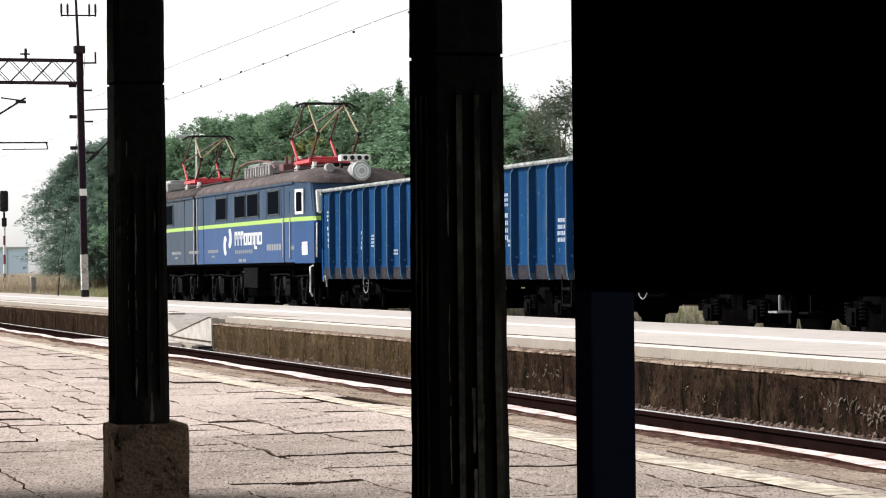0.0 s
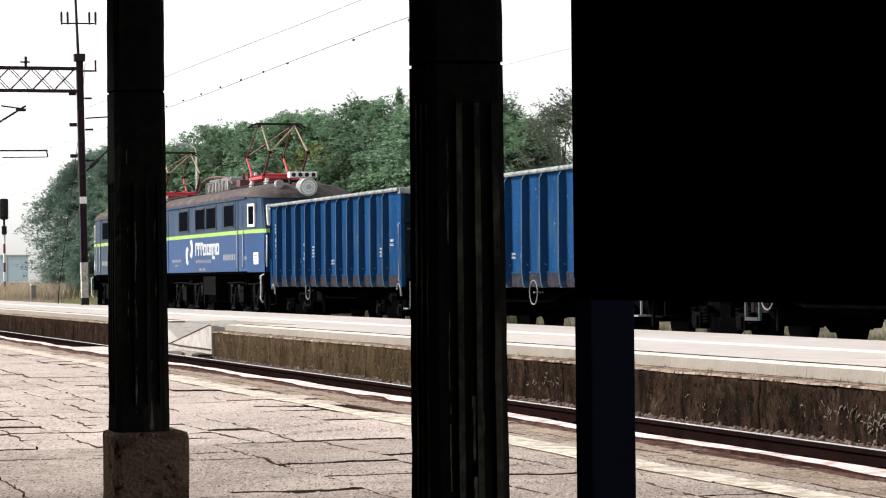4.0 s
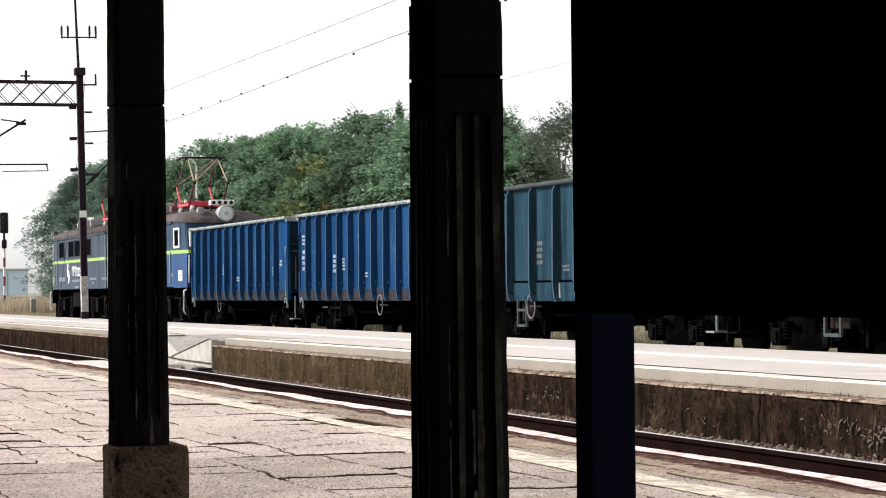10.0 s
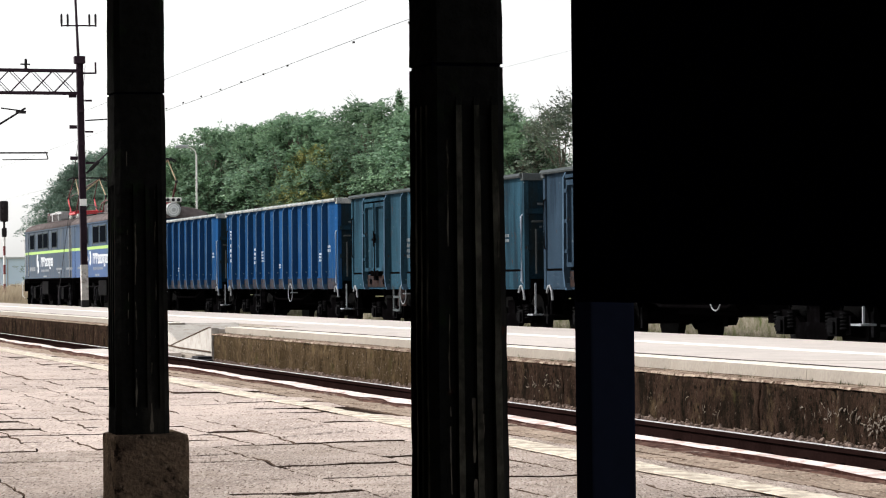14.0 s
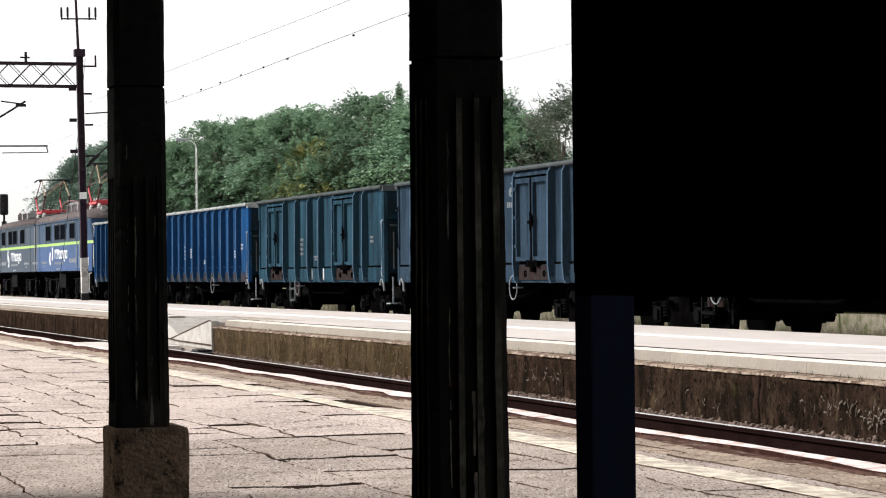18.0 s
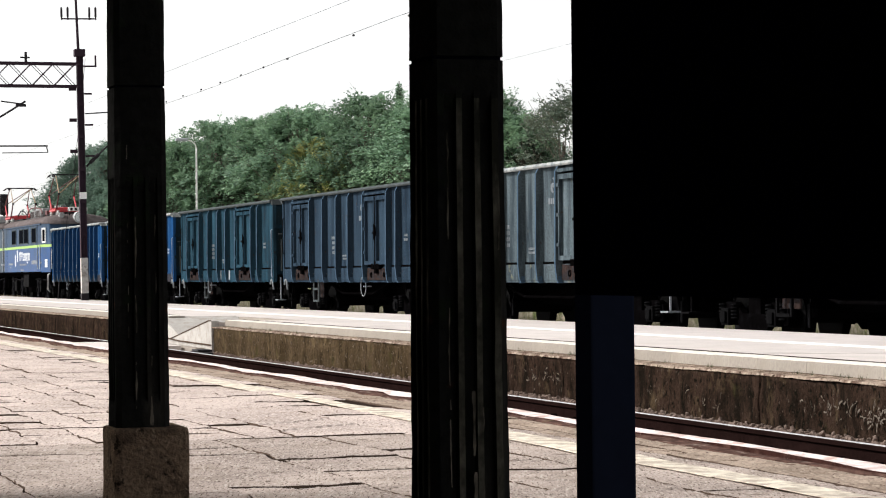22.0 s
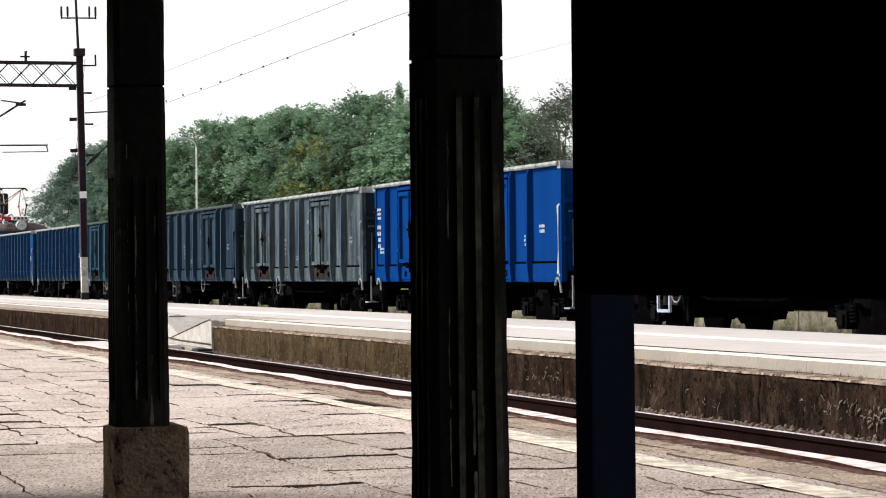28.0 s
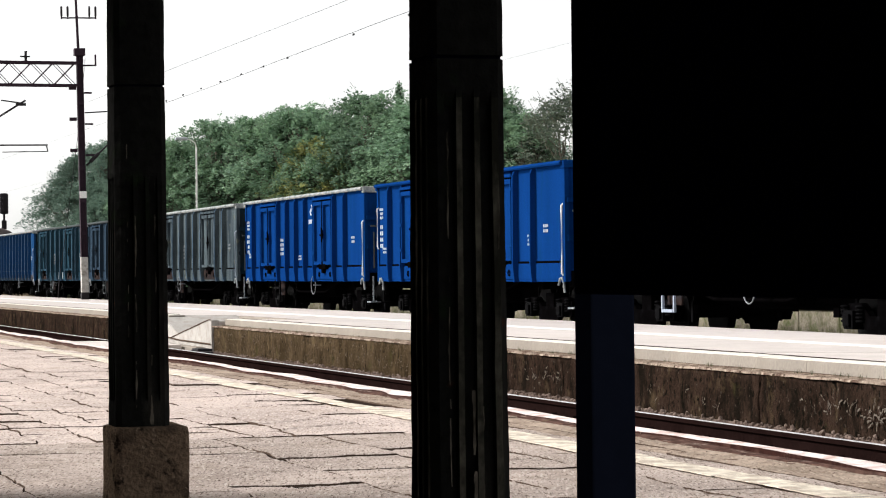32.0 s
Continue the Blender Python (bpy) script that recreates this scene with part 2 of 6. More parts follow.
def leaf_mat(name, a, b):
    m = bpy.data.materials.new(name)
    m.use_nodes = True
    n, l = m.node_tree.nodes, m.node_tree.links
    p = n["Principled BSDF"]
    geo, info = n.new("ShaderNodeNewGeometry"), n.new("ShaderNodeObjectInfo")
    tc, no = n.new("ShaderNodeTexCoord"), n.new("ShaderNodeTexNoise")
    no.inputs["Scale"].default_value = 0.45
    l.new(tc.outputs["Object"], no.inputs["Vector"])
    add = n.new("ShaderNodeMath")
    add.operation = "MULTIPLY_ADD"
    l.new(geo.outputs["Random Per Island"], add.inputs[0])
    add.inputs[1].default_value = 0.6
    l.new(no.outputs["Fac"], add.inputs[2])
    mx = n.new("ShaderNodeMix")
    mx.data_type = "RGBA"
    mr = n.new("ShaderNodeMapRange")
    mr.inputs["From Min"].default_value, mr.inputs["From Max"].default_value = 0.35, 1.1
    l.new(add.outputs[0], mr.inputs["Value"])
    l.new(mr.outputs[0], mx.inputs[0])
    mx.inputs[6].default_value, mx.inputs[7].default_value = (*a, 1), (*b, 1)
    hs = n.new("ShaderNodeHueSaturation")
    vr = n.new("ShaderNodeMapRange")
    vr.inputs["To Min"].default_value, vr.inputs["To Max"].default_value = 0.75, 1.25
    l.new(info.outputs["Random"], vr.inputs["Value"])
    l.new(vr.outputs[0], hs.inputs["Value"])
    l.new(mx.outputs[2], hs.inputs["Color"])
    l.new(hs.outputs[0], p.inputs["Base Color"])
    p.inputs["Roughness"].default_value = 0.6
    tr, ms = n.new("ShaderNodeBsdfTranslucent"), n.new("ShaderNodeMixShader")
    l.new(hs.outputs[0], tr.inputs["Color"])
    ms.inputs[0].default_value = 0.45
    l.new(p.outputs[0], ms.inputs[1])
    l.new(tr.outputs[0], ms.inputs[2])
    l.new(ms.outputs[0], n["Material Output"].inputs["Surface"])
    return m


M["leaf"] = leaf_mat("locust_leaves", (.142, .232, .166), (.232, .348, .212))
# far clump: haze is put into the leaf colour as a bluer green
M["leaf_far"] = leaf_mat("hazed_far_leaves", (.110, .180, .145), (.208, .298, .228))
M["leaf_dry"] = leaf_mat("dull_dark_leaves", (.080, .120, .096), (.165, .190, .138))
M["straw"] = leaf_mat("dry_straw_grass", (.27, .215, .155), (.46, .385, .275))
M["grass"] = leaf_mat("grass_blades", (.13, .135, .07), (.29, .28, .155))
M["weed"] = leaf_mat("kerb_weeds", (.03, .035, .018), (.10, .10, .05))
M["leaf_yellow"] = leaf_mat("yellowing_leaves", (.25, .33, .16), (.49, .47, .18))


# ---- mesh helpers ----
def box(bm, x0, x1, y0, y1, z0, z1):
    v = [bm.verts.new((x, y, z)) for z in (z0, z1) for x, y in ((x0, y0), (x1, y0), (x1, y1), (x0, y1))]
    for f in ((3, 2, 1, 0), (4, 5, 6, 7), (0, 1, 5, 4), (1, 2, 6, 5), (2, 3, 7, 6), (3, 0, 4, 7)):
        bm.faces.new([v[i] for i in f])
    return v


def boxes(*rows, bevel=0.0):
    bm = bmesh.new()
    for r in rows:
        box(bm, *r)
    if bevel:
        bmesh.ops.bevel(bm, geom=bm.edges[:], offset=bevel, segments=2, affect="EDGES", profile=0.6)
    return bm


def tube(bm, a, b, r, n=8, r2=None):
    """A round bar from a to b."""
    a, b = Vector(a), Vector(b)
    m = (b - a).to_track_quat("Z", "Y").to_matrix()
    rings = []
    for p, q in ((a, r), (b, r if r2 is None else r2)):
        rings.append([bm.verts.new(p + m @ Vector((q * math.cos(k * math.tau / n), q * math.sin(k * math.tau / n), 0))) for k in range(n)])
    for k in range(n):
        bm.faces.new((rings[0][k], rings[0][(k + 1) % n], rings[1][(k + 1) % n], rings[1][k]))
    bm.faces.new(rings[0][::-1])
    bm.faces.new(rings[1])


def tubes(*rows, n=8):
    bm = bmesh.new()
    for r in rows:
        tube(bm, *r[:3], n=n, r2=r[3] if len(r) > 3 else None)
    return bm


def poly_tube(points, r, n=6):
    bm = bmesh.new()
    pts = [Vector(p) for p in points]
    rows = []
    for i, p in enumerate(pts):
        m = (pts[min(i + 1, len(pts) - 1)] - pts[max(i - 1, 0)]).to_track_quat("Z", "Y").to_matrix()
        rows.append([bm.verts.new(p + m @ Vector((r * math.cos(k * math.tau / n), r * math.sin(k * math.tau / n), 0))) for k in range(n)])
    for a, b in zip(rows, rows[1:]):
        for k in range(n):
            bm.faces.new((a[k], a[(k + 1) % n], b[(k + 1) % n], b[k]))
    bm.faces.new(rows[0][::-1])
    bm.faces.new(rows[-1])
    return bm


def prism(profile, axis, a, b):
    """Extrudes a closed outline [(u, w)] along y (axis 'y': u = x, w = z) or x (axis 'x': u = y, w = z)."""
    bm = bmesh.new()
    def at(u, w, s):
        return (u, s, w) if axis == "y" else (s, u, w)
    lo, hi = [[bm.verts.new(at(u, w, s)) for u, w in profile] for s in (a, b)]
    k = len(profile)
    for i in range(k):
        bm.faces.new((lo[i], lo[(i + 1) % k], hi[(i + 1) % k], hi[i]))
    bm.faces.new(lo[::-1])
    bm.faces.new(hi)
    bmesh.ops.recalc_face_normals(bm, faces=bm.faces)
    return bm


def ring(bm, c, axis, r, t, n=20, k=6):
    """A torus round the given axis ('x', 'y' or 'z')."""
    rows = []
    for i in range(n):
        a = i * math.tau / n
        row = []
        for j in range(k):
            b = j * math.tau / k
            u, v, w = (r + t * math.cos(b)) * math.cos(a), (r + t * math.cos(b)) * math.sin(a), t * math.sin(b)
            p = {"x": (w, u, v), "y": (u, w, v), "z": (u, v, w)}[axis]
            row.append(bm.verts.new(Vector(c) + Vector(p)))
        rows.append(row)
    for i in range(n):
        for j in range(k):
            bm.faces.new((rows[i][j], rows[(i + 1) % n][j], rows[(i + 1) % n][(j + 1) % k], rows[i][(j + 1) % k]))


def mesh_of(name, bm, material, smooth=False):
    me = bpy.data.meshes.new(name)
    bmesh.ops.recalc_face_normals(bm, faces=bm.faces)
    bm.to_mesh(me)
    bm.free()
    for m in material if isinstance(material, (list, tuple)) else (material,):
        me.materials.append(m)
    if smooth:
        for p in me.polygons:
            p.use_smooth = True
    return me


def part(name, bm, material, parent=None, label="", smooth=False, at=None):
    """Links a bmesh (or a ready mesh) as one mesh object under a thing or a part."""
    ob = new(name, bm if isinstance(bm, bpy.types.Mesh) else mesh_of(name, bm, material, smooth))
    if parent is not None:
        ob.parent = parent
    if at is not None:
        ob.matrix_basis = at if isinstance(at, Matrix) else Matrix.Translation(at)
    if label:
        ob["label"] = label
    return ob


def thing(name, label, category, group="", at=None, kind=""):
    ob = tagged(new(name), label, category, group, kind)
    ob.empty_display_size = 0.2
    if at is not None:
        ob.matrix_basis = at if isinstance(at, Matrix) else Matrix.Translation(at)
    return ob


def setting(name, bm, material, label="", category="", kind="structure", smooth=False):
    return tagged(part(name, bm, material, smooth=smooth), label, category or name.replace("_", " "), "", kind)


# ---- the large structure ----
def wavy_strip(x0, x1, y0, y1, z, step, amp, zamp, seed, thick=0.06, cols=3, wave1=None, side=False):
    """A slab strip along the platform with uneven edges and surface."""
    rnd = random.Random(seed)
    bm = bmesh.new()
    n = int((y1 - y0) / step)
    rows = []
    for i in range(n + 1):
        y = y0 + (y1 - y0) * i / n
        a = x0 + amp * noise.noise((y * 0.35, seed, 0)) + amp * 0.4 * noise.noise((y * 1.7, seed, 3))
        b = x1 + (amp if wave1 is None else wave1) * (noise.noise((y * 0.3, seed, 7)) + 0.4 * noise.noise((y * 1.9, seed, 9)))
        rows.append([bm.verts.new((a + (b - a) * j / cols, y, z + zamp * noise.noise((y * 0.8, j * 0.9, seed)))) for j in range(cols + 1)])
    low = [[bm.verts.new((r[k].co.x, r[k].co.y, z - thick)) for k in (0, cols)] for r in rows]
    for i in range(n):
        for j in range(cols):
            bm.faces.new((rows[i][j], rows[i][j + 1], rows[i + 1][j + 1], rows[i + 1][j]))
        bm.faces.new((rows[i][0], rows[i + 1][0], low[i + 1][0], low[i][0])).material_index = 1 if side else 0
        bm.faces.new((rows[i + 1][cols], rows[i][cols], low[i][1], low[i + 1][1]))
    return bm


def build_ground():
    setting("ground", boxes((-400, 900, -200, 2500, -1.2, -0.62)), M["ground"], "dry grassy ground beside the railway", "ground")
    # near platform body under its paving
    setting("platform_near", boxes((-3.2, NEAR_EDGE - .61, -14, 130, -0.62, -0.012), (NEAR_EDGE - .61, NEAR_EDGE - .12, -14, 130, -0.62, -0.048)), M["bedding"], "dark bedding under cracked platform paving", "platform")
    # track beds
    setting("track_bed_near", boxes((NEAR_EDGE - .05, FAR_EDGE_A + .1, -14, 160, -0.66, -0.43)), M["ballast"], "stone ballast bed of the platform track", "track bed")
    setting("ballast_heap", prism([(FAR_EDGE_A - .64, -.46), (FAR_EDGE_A - .03, -.366), (FAR_EDGE_A + .08, -.366), (FAR_EDGE_A + .08, -.46)], "y", -14, 42.4), M["ballast"], "ballast heaped against the platform wall", "track bed")
    setting("track_bed_far", prism([(15.5, -.62), (15.5, -.43), (19.2, -.43), (19.9, -.63)], "y", -14, 260), M["ballast"], "stone ballast bed under the freight train", "track bed")


def rail_profile(cx):
    z = RAIL
    half = [(.075, -.172), (.075, -.160), (.012, -.140), (.009, -.045), (.036, -.035), (.036, -.008)]
    right = [(cx + a, z + b) for a, b in half]
    left = [(cx - a, z + b) for a, b in half[::-1]]
    return right + [(cx + .026, z - .002), (cx - .026, z - .002)] + left


def build_track(cx, y0, y1, name, label):
    track = thing(name, label, "railway track", kind="structure")
    for sx in (-.7525, .7525):
        r = part("rail", prism(rail_profile(cx + sx), "y", y0, y1), M["rail_side"], track, "rust-brown steel rail")
        part("rail_top", boxes((cx + sx - .027, cx + sx + .027, y0, y1, RAIL - .0015, RAIL)), M["rail_top"], r, "shiny worn running surface")
    sleeper = mesh_of("sleeper", boxes((-1.25, 1.25, -.13, .13, -.20, 0), bevel=.02), M["sleeper"])
    clip = mesh_of("rail_clip", boxes((-.05, .05, -.05, .05, 0, .05), (-.03, .03, -.02, .02, .05, .075)), M["rail_side"])
    y = y0 + .3
    while y < min(y1, 95):
        part("sleeper", sleeper, None, track, at=(cx, y, RAIL - .17))
        for sx in (-.88, -.63, .63, .88):
            part("rail_clip", clip, None, track, at=(cx + sx, y, RAIL - .17))
        y += .6


def build_far_platform():
    """Island platform: rough old wall, a row of kerb units on top, pale sloping deck, and a crossing ramp."""
    gap0, gap1 = 42.65, 47.5
    deck = thing("platform_far", "pale concrete island platform with grey kerb units on an old wall", "platform", kind="structure")
    za, xk, zk, zb = .076, 9.05, .187, .045
    slope = lambda x: zk + (zb - zk) * (x - xk) / (FAR_EDGE_B - xk)
    rnd = random.Random(4)
    # core
    for a, b in ((-14, gap0 - .13), (gap1 + .11, 190)):
        part("core", prism([(FAR_EDGE_A + .12, -.62), (FAR_EDGE_A + .12, za - .07), (xk + .2, za - .07), (xk + .2, slope(xk + .2) - .07), (FAR_EDGE_B - .05, zb - .07), (FAR_EDGE_B - .05, -.62)], "y", a, b), M["wall"], deck)
    part("core", prism([(10.45, -.62), (10.45, slope(10.45) - .07), (FAR_EDGE_B - .05, zb - .07), (FAR_EDGE_B - .05, -.62)], "y", gap0, gap1), M["wall"], deck)
    def deck_strip(x0, x1, y0, y1, up):
        return prism([(x0, slope(x0) - .06), (x0, slope(x0) + up), (x1, slope(x1) + up), (x1, slope(x1) - .06)], "y", y0, y1)
    y = -14.0
    while y < 190:
        step = 6.0 if y < 90 else 25
        x0 = 10.42 if y < gap1 and y + step > gap0 else xk + .31
        part("surface_slab", deck_strip(x0, FAR_EDGE_B - .26, y, y + step - .012, rnd.uniform(-.002, .002)), M["slab"], deck)
        y += step
    part("edge_kerb", deck_strip(FAR_EDGE_B - .25, FAR_EDGE_B, -14, 190, 0), M["slab"], deck)
    part("safety_line", deck_strip(12.05, 12.45, -14, 190, .006), M["white_line"], deck, "white painted safety line")
    for a, b in ((-14, gap0 - .1), (gap1 + .1, 190)):
        part("joint_line", deck_strip(9.355, 9.385, a if a < 0 else a + .5, b, .017), M["bedding"], deck, "dark mossy joint")
        part("moss_joint", wavy_strip(9.02, 9.055, a, min(b, 100), za + .012, .3, .02, .008, 31, thick=.03, cols=1), M["joint"], deck, "dirt along the foot of the kerb units")
    for a, b in ((gap0 - 6, gap0 - .05), (gap1 + .1, gap1 + 6)):
        part("surface_slab", deck_strip(xk + .31, 10.41, a, b, .003), M["slab"], deck)
    # kerb units a metre long, each with a whitened top
    unit = mesh_of("kerb_unit", boxes((0, .30, .0008, .9992, -.17, -.012), (.010, .30, .0008, .9992, -.012, 0)), M["oldslab"])
    top = mesh_of("kerb_top", boxes((.012, .298, .001, .999, 0, .004)), M["kerb_white"])
    y = -13.5
    while y < 100:
        if not gap0 - .95 < y < gap1 - .1:
            u = part("kerb_unit", unit, None, deck, "grey concrete platform kerb unit", at=pose(xk + rnd.uniform(-.0012, .0012), y, zk + rnd.uniform(-.0015, .0015), 0, 0, rnd.uniform(-.04, .04)))
            part("kerb_top", top, None, u, "whitened top of the kerb")
        y += 1.0
    part("kerb_row", boxes((xk, xk + .3, 100.5, 190, .05, zk)), M["oldslab"], deck)
    # rough wall panels with a crumbling lip
    y = -14.0
    while y < 120:
        step = rnd.uniform(2.3, 2.9)
        if gap0 - .01 <= y < gap1:
            y = gap1
            continue
        e = min(y + step, gap0) if y < gap0 else y + step
        res = .04 if 4 < y < 34 else .14
        nu, nz = max(2, int((e - y) / res)), 16 if res < .1 else 5
        bm = bmesh.new()
        g = []
        off = rnd.uniform(-.01, .01)
        for i in range(nu + 1):
            yy = y + .004 + (e - y - .008) * i / nu
            col = []
            top_z = za - .025 + .022 * noise.noise((yy * 1.6, 2, 5)) + .014 * noise.noise((yy * 6, 1, 5))
            for j in range(nz + 1):
                zz = -.60 + (top_z + .60) * j / nz
                d = .030 * noise.noise((yy * 1.1, zz * 2.2, 1)) + .022 * noise.noise((yy * 6, zz * 3, 4)) + .013 * noise.noise((yy * 17, zz * 9, 4))
                col.append(bm.verts.new((FAR_EDGE_A + off * .5 + d, yy, zz)))
            col.append(bm.verts.new((FAR_EDGE_A + .30, yy, top_z + .004)))
            g.append(col)
        for i in range(nu):
            for j in range(nz + 1):
                bm.faces.new((g[i][j], g[i + 1][j], g[i + 1][j + 1], g[i][j + 1]))
        for col in (g[0], g[-1]):
            back = bm.verts.new((FAR_EDGE_A + .3, col[0].co.y, -.6))
            bm.faces.new(col + [back])
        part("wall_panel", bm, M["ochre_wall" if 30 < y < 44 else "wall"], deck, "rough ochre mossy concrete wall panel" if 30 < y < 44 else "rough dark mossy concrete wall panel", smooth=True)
        bm = bmesh.new()
        n = max(3, int((e - y) / .05))
        prev = None
        for i in range(n + 1):
            yy = y + .01 + (e - y - .02) * i / n
            o = .020 * noise.noise((yy * .9, 8, 1)) + .009 * noise.noise((yy * 7, 8, 1))
            t = .012 * noise.noise((yy * .8, 3, 2)) + .006 * noise.noise((yy * 5, 3, 2)) + .002 * noise.noise((yy * 23, 3, 2))
            cur = [bm.verts.new(p) for p in ((FAR_EDGE_A + .22, yy, za - .022), (FAR_EDGE_A - .012 + o, yy, za - .016 + t), (FAR_EDGE_A - .005 + o, yy, za + .002 + t * .9), (FAR_EDGE_A + .22, yy, za + .012))]
            if prev:
                for j in range(4):
                    bm.faces.new((prev[j], prev[(j + 1) % 4], cur[(j + 1) % 4], cur[j]))
            else:
                bm.faces.new(cur)
            prev = cur
        bm.faces.new(prev[::-1])
        part("lip", bm, M["lip"], deck, "crumbling pale upper lip")
        y = e
    # scratches and chalk on the wall
    def wall_x(yy, zz):
        return FAR_EDGE_A + .030 * noise.noise((yy * 1.1, zz * 2.2, 1)) + .022 * noise.noise((yy * 6, zz * 3, 4)) + .013 * noise.noise((yy * 17, zz * 9, 4)) - .012
    for y0, y1, count, zc, wide in ((17.2, 19.2, 60, -.17, .0062), (17.4, 18.0, 30, -.18, .0085), (20.7, 21.7, 9, -.215, .0055), (22.0, 23.3, 7, -.25, .005), (25.0, 26.1, 34, -.15, .0070), (28, 36, 18, -.16, .0035)):
        bm = bmesh.new()
        for _ in range(count):
            y, z = rnd.uniform(y0, y1), rnd.gauss(zc, .045)
            a, prev = rnd.choice((.2, 1.2, 1.9, 2.6)) + rnd.uniform(-.3, .3), None
            for i in range(rnd.randint(2, 6)):
                b = wide * rnd.uniform(.1, 1.5)
                cur = [bm.verts.new((wall_x(y, z + q), y + q * .4, z + q)) for q in (-b, b)]
                if prev:
                    bm.faces.new((prev[0], prev[1], cur[1], cur[0]))
                prev = cur
                a += rnd.uniform(-.5, .5)
                y, z = y + .018 * math.cos(a), min(.02, max(-.36, z + .018 * math.sin(a)))
        part("scratches", bm, M["chalk"], deck, "pale chalky scratches on the wall")["kind"] = "stuff"
    # ramp running down beside the kerb to the track crossing, with a pale cheek wall
    z1 = slope(9.1)
    bm = prism([(gap0 - .14, -.60), (gap0 - .14, z1 - .01), (gap0 + .06, z1 - .01), (46.2, -.21), (46.8, -.27), (46.8, -.60)], "x", FAR_EDGE_A - .03, FAR_EDGE_A + .10)
    part("ramp_cheek", bm, M["cheek"], deck, "pale triangular cheek wall of the ramp")
    part("ramp", prism([(gap0 - .10, -.6), (gap0 - .10, z1 - .03), (45.4, -.25), (45.4, -.6)], "x", FAR_EDGE_A + .10, 10.36), M["slab"], deck, "pale ramp down to the track crossing")
    part("ramp_foot", boxes((FAR_EDGE_A - .22, FAR_EDGE_A - .05, gap0 + .3, gap1 - .1, -.6, RAIL - .03), bevel=.02), M["oldslab"], deck, "low pale strip along the foot of the ramp")
    part("foot_joint", poly_tube([(FAR_EDGE_A - .045, gap0 - .1, -.225), (FAR_EDGE_A - .045, 45.2, -.215), (FAR_EDGE_A - .045, 46.3, -.195), (FAR_EDGE_A - .04, 46.75, -.16)], .013, 6), M["joint"], deck, "dark joint at the foot of the cheek wall")
    part("cheek_joint", poly_tube([(FAR_EDGE_A - .035, gap0 - .1, z1 - .004), (FAR_EDGE_A - .035, gap0 + .07, z1 - .004), (FAR_EDGE_A - .035, 46.2, -.20)], .010, 6), M["joint"], deck, "dark edge of the ramp")
    y = gap0 - .05
    while y < gap1 - .2:
        part("back_kerb", boxes((10.36, 10.46, y + .006, y + 1.18, -.6, slope(10.42) + .004)), M["oldslab"], deck, "upright kerb slab behind the ramp")
        y += 1.19
    far = [(45.4, -.6), (45.4, -.27), (gap1 - .3, .10), (gap1 + .12, slope(9.2) - .004), (gap1 + .12, -.6)]
    part("ramp_far_slope", prism(far, "x", FAR_EDGE_A + .10, 10.36), M["cheek"], deck, "pale slope rising to the platform beyond the crossing")
    part("ramp_far_cheek", prism([(46.9, -.6), (46.9, -.25), (gap1 + .04, za), (gap1 + .12, za), (gap1 + .12, -.6)], "x", FAR_EDGE_A - .02, FAR_EDGE_A + .10), M["cheek"], deck)
    box_ob = thing("track_box", "small black rail joint box beside the track", "track box", at=(8.42, 41.4, -.45))
    part("body", boxes((-.10, .10, -.5, .5, 0, .15), bevel=.02), M["dark"], box_ob)
    part("lid", boxes((-.12, .12, -.3, .2, .15, .19), bevel=.01), M["dark"], box_ob)
    crossing = thing("crossing_panels", "pale concrete crossing panels laid between the rails", "track crossing", kind="structure")
    for x0, x1 in ((NEAR_EDGE + .05, NEAR_TRACK - .86), (NEAR_TRACK - .64, NEAR_TRACK - .01), (NEAR_TRACK + .01, NEAR_TRACK + .64), (NEAR_TRACK + .86, FAR_EDGE_A - .27)):
        for y0 in (43.9, 45.1, 46.3):
            part("panel", boxes((x0, x1, y0, y0 + 1.17, -.45, RAIL - .01), bevel=.01), M["slab"], crossing)


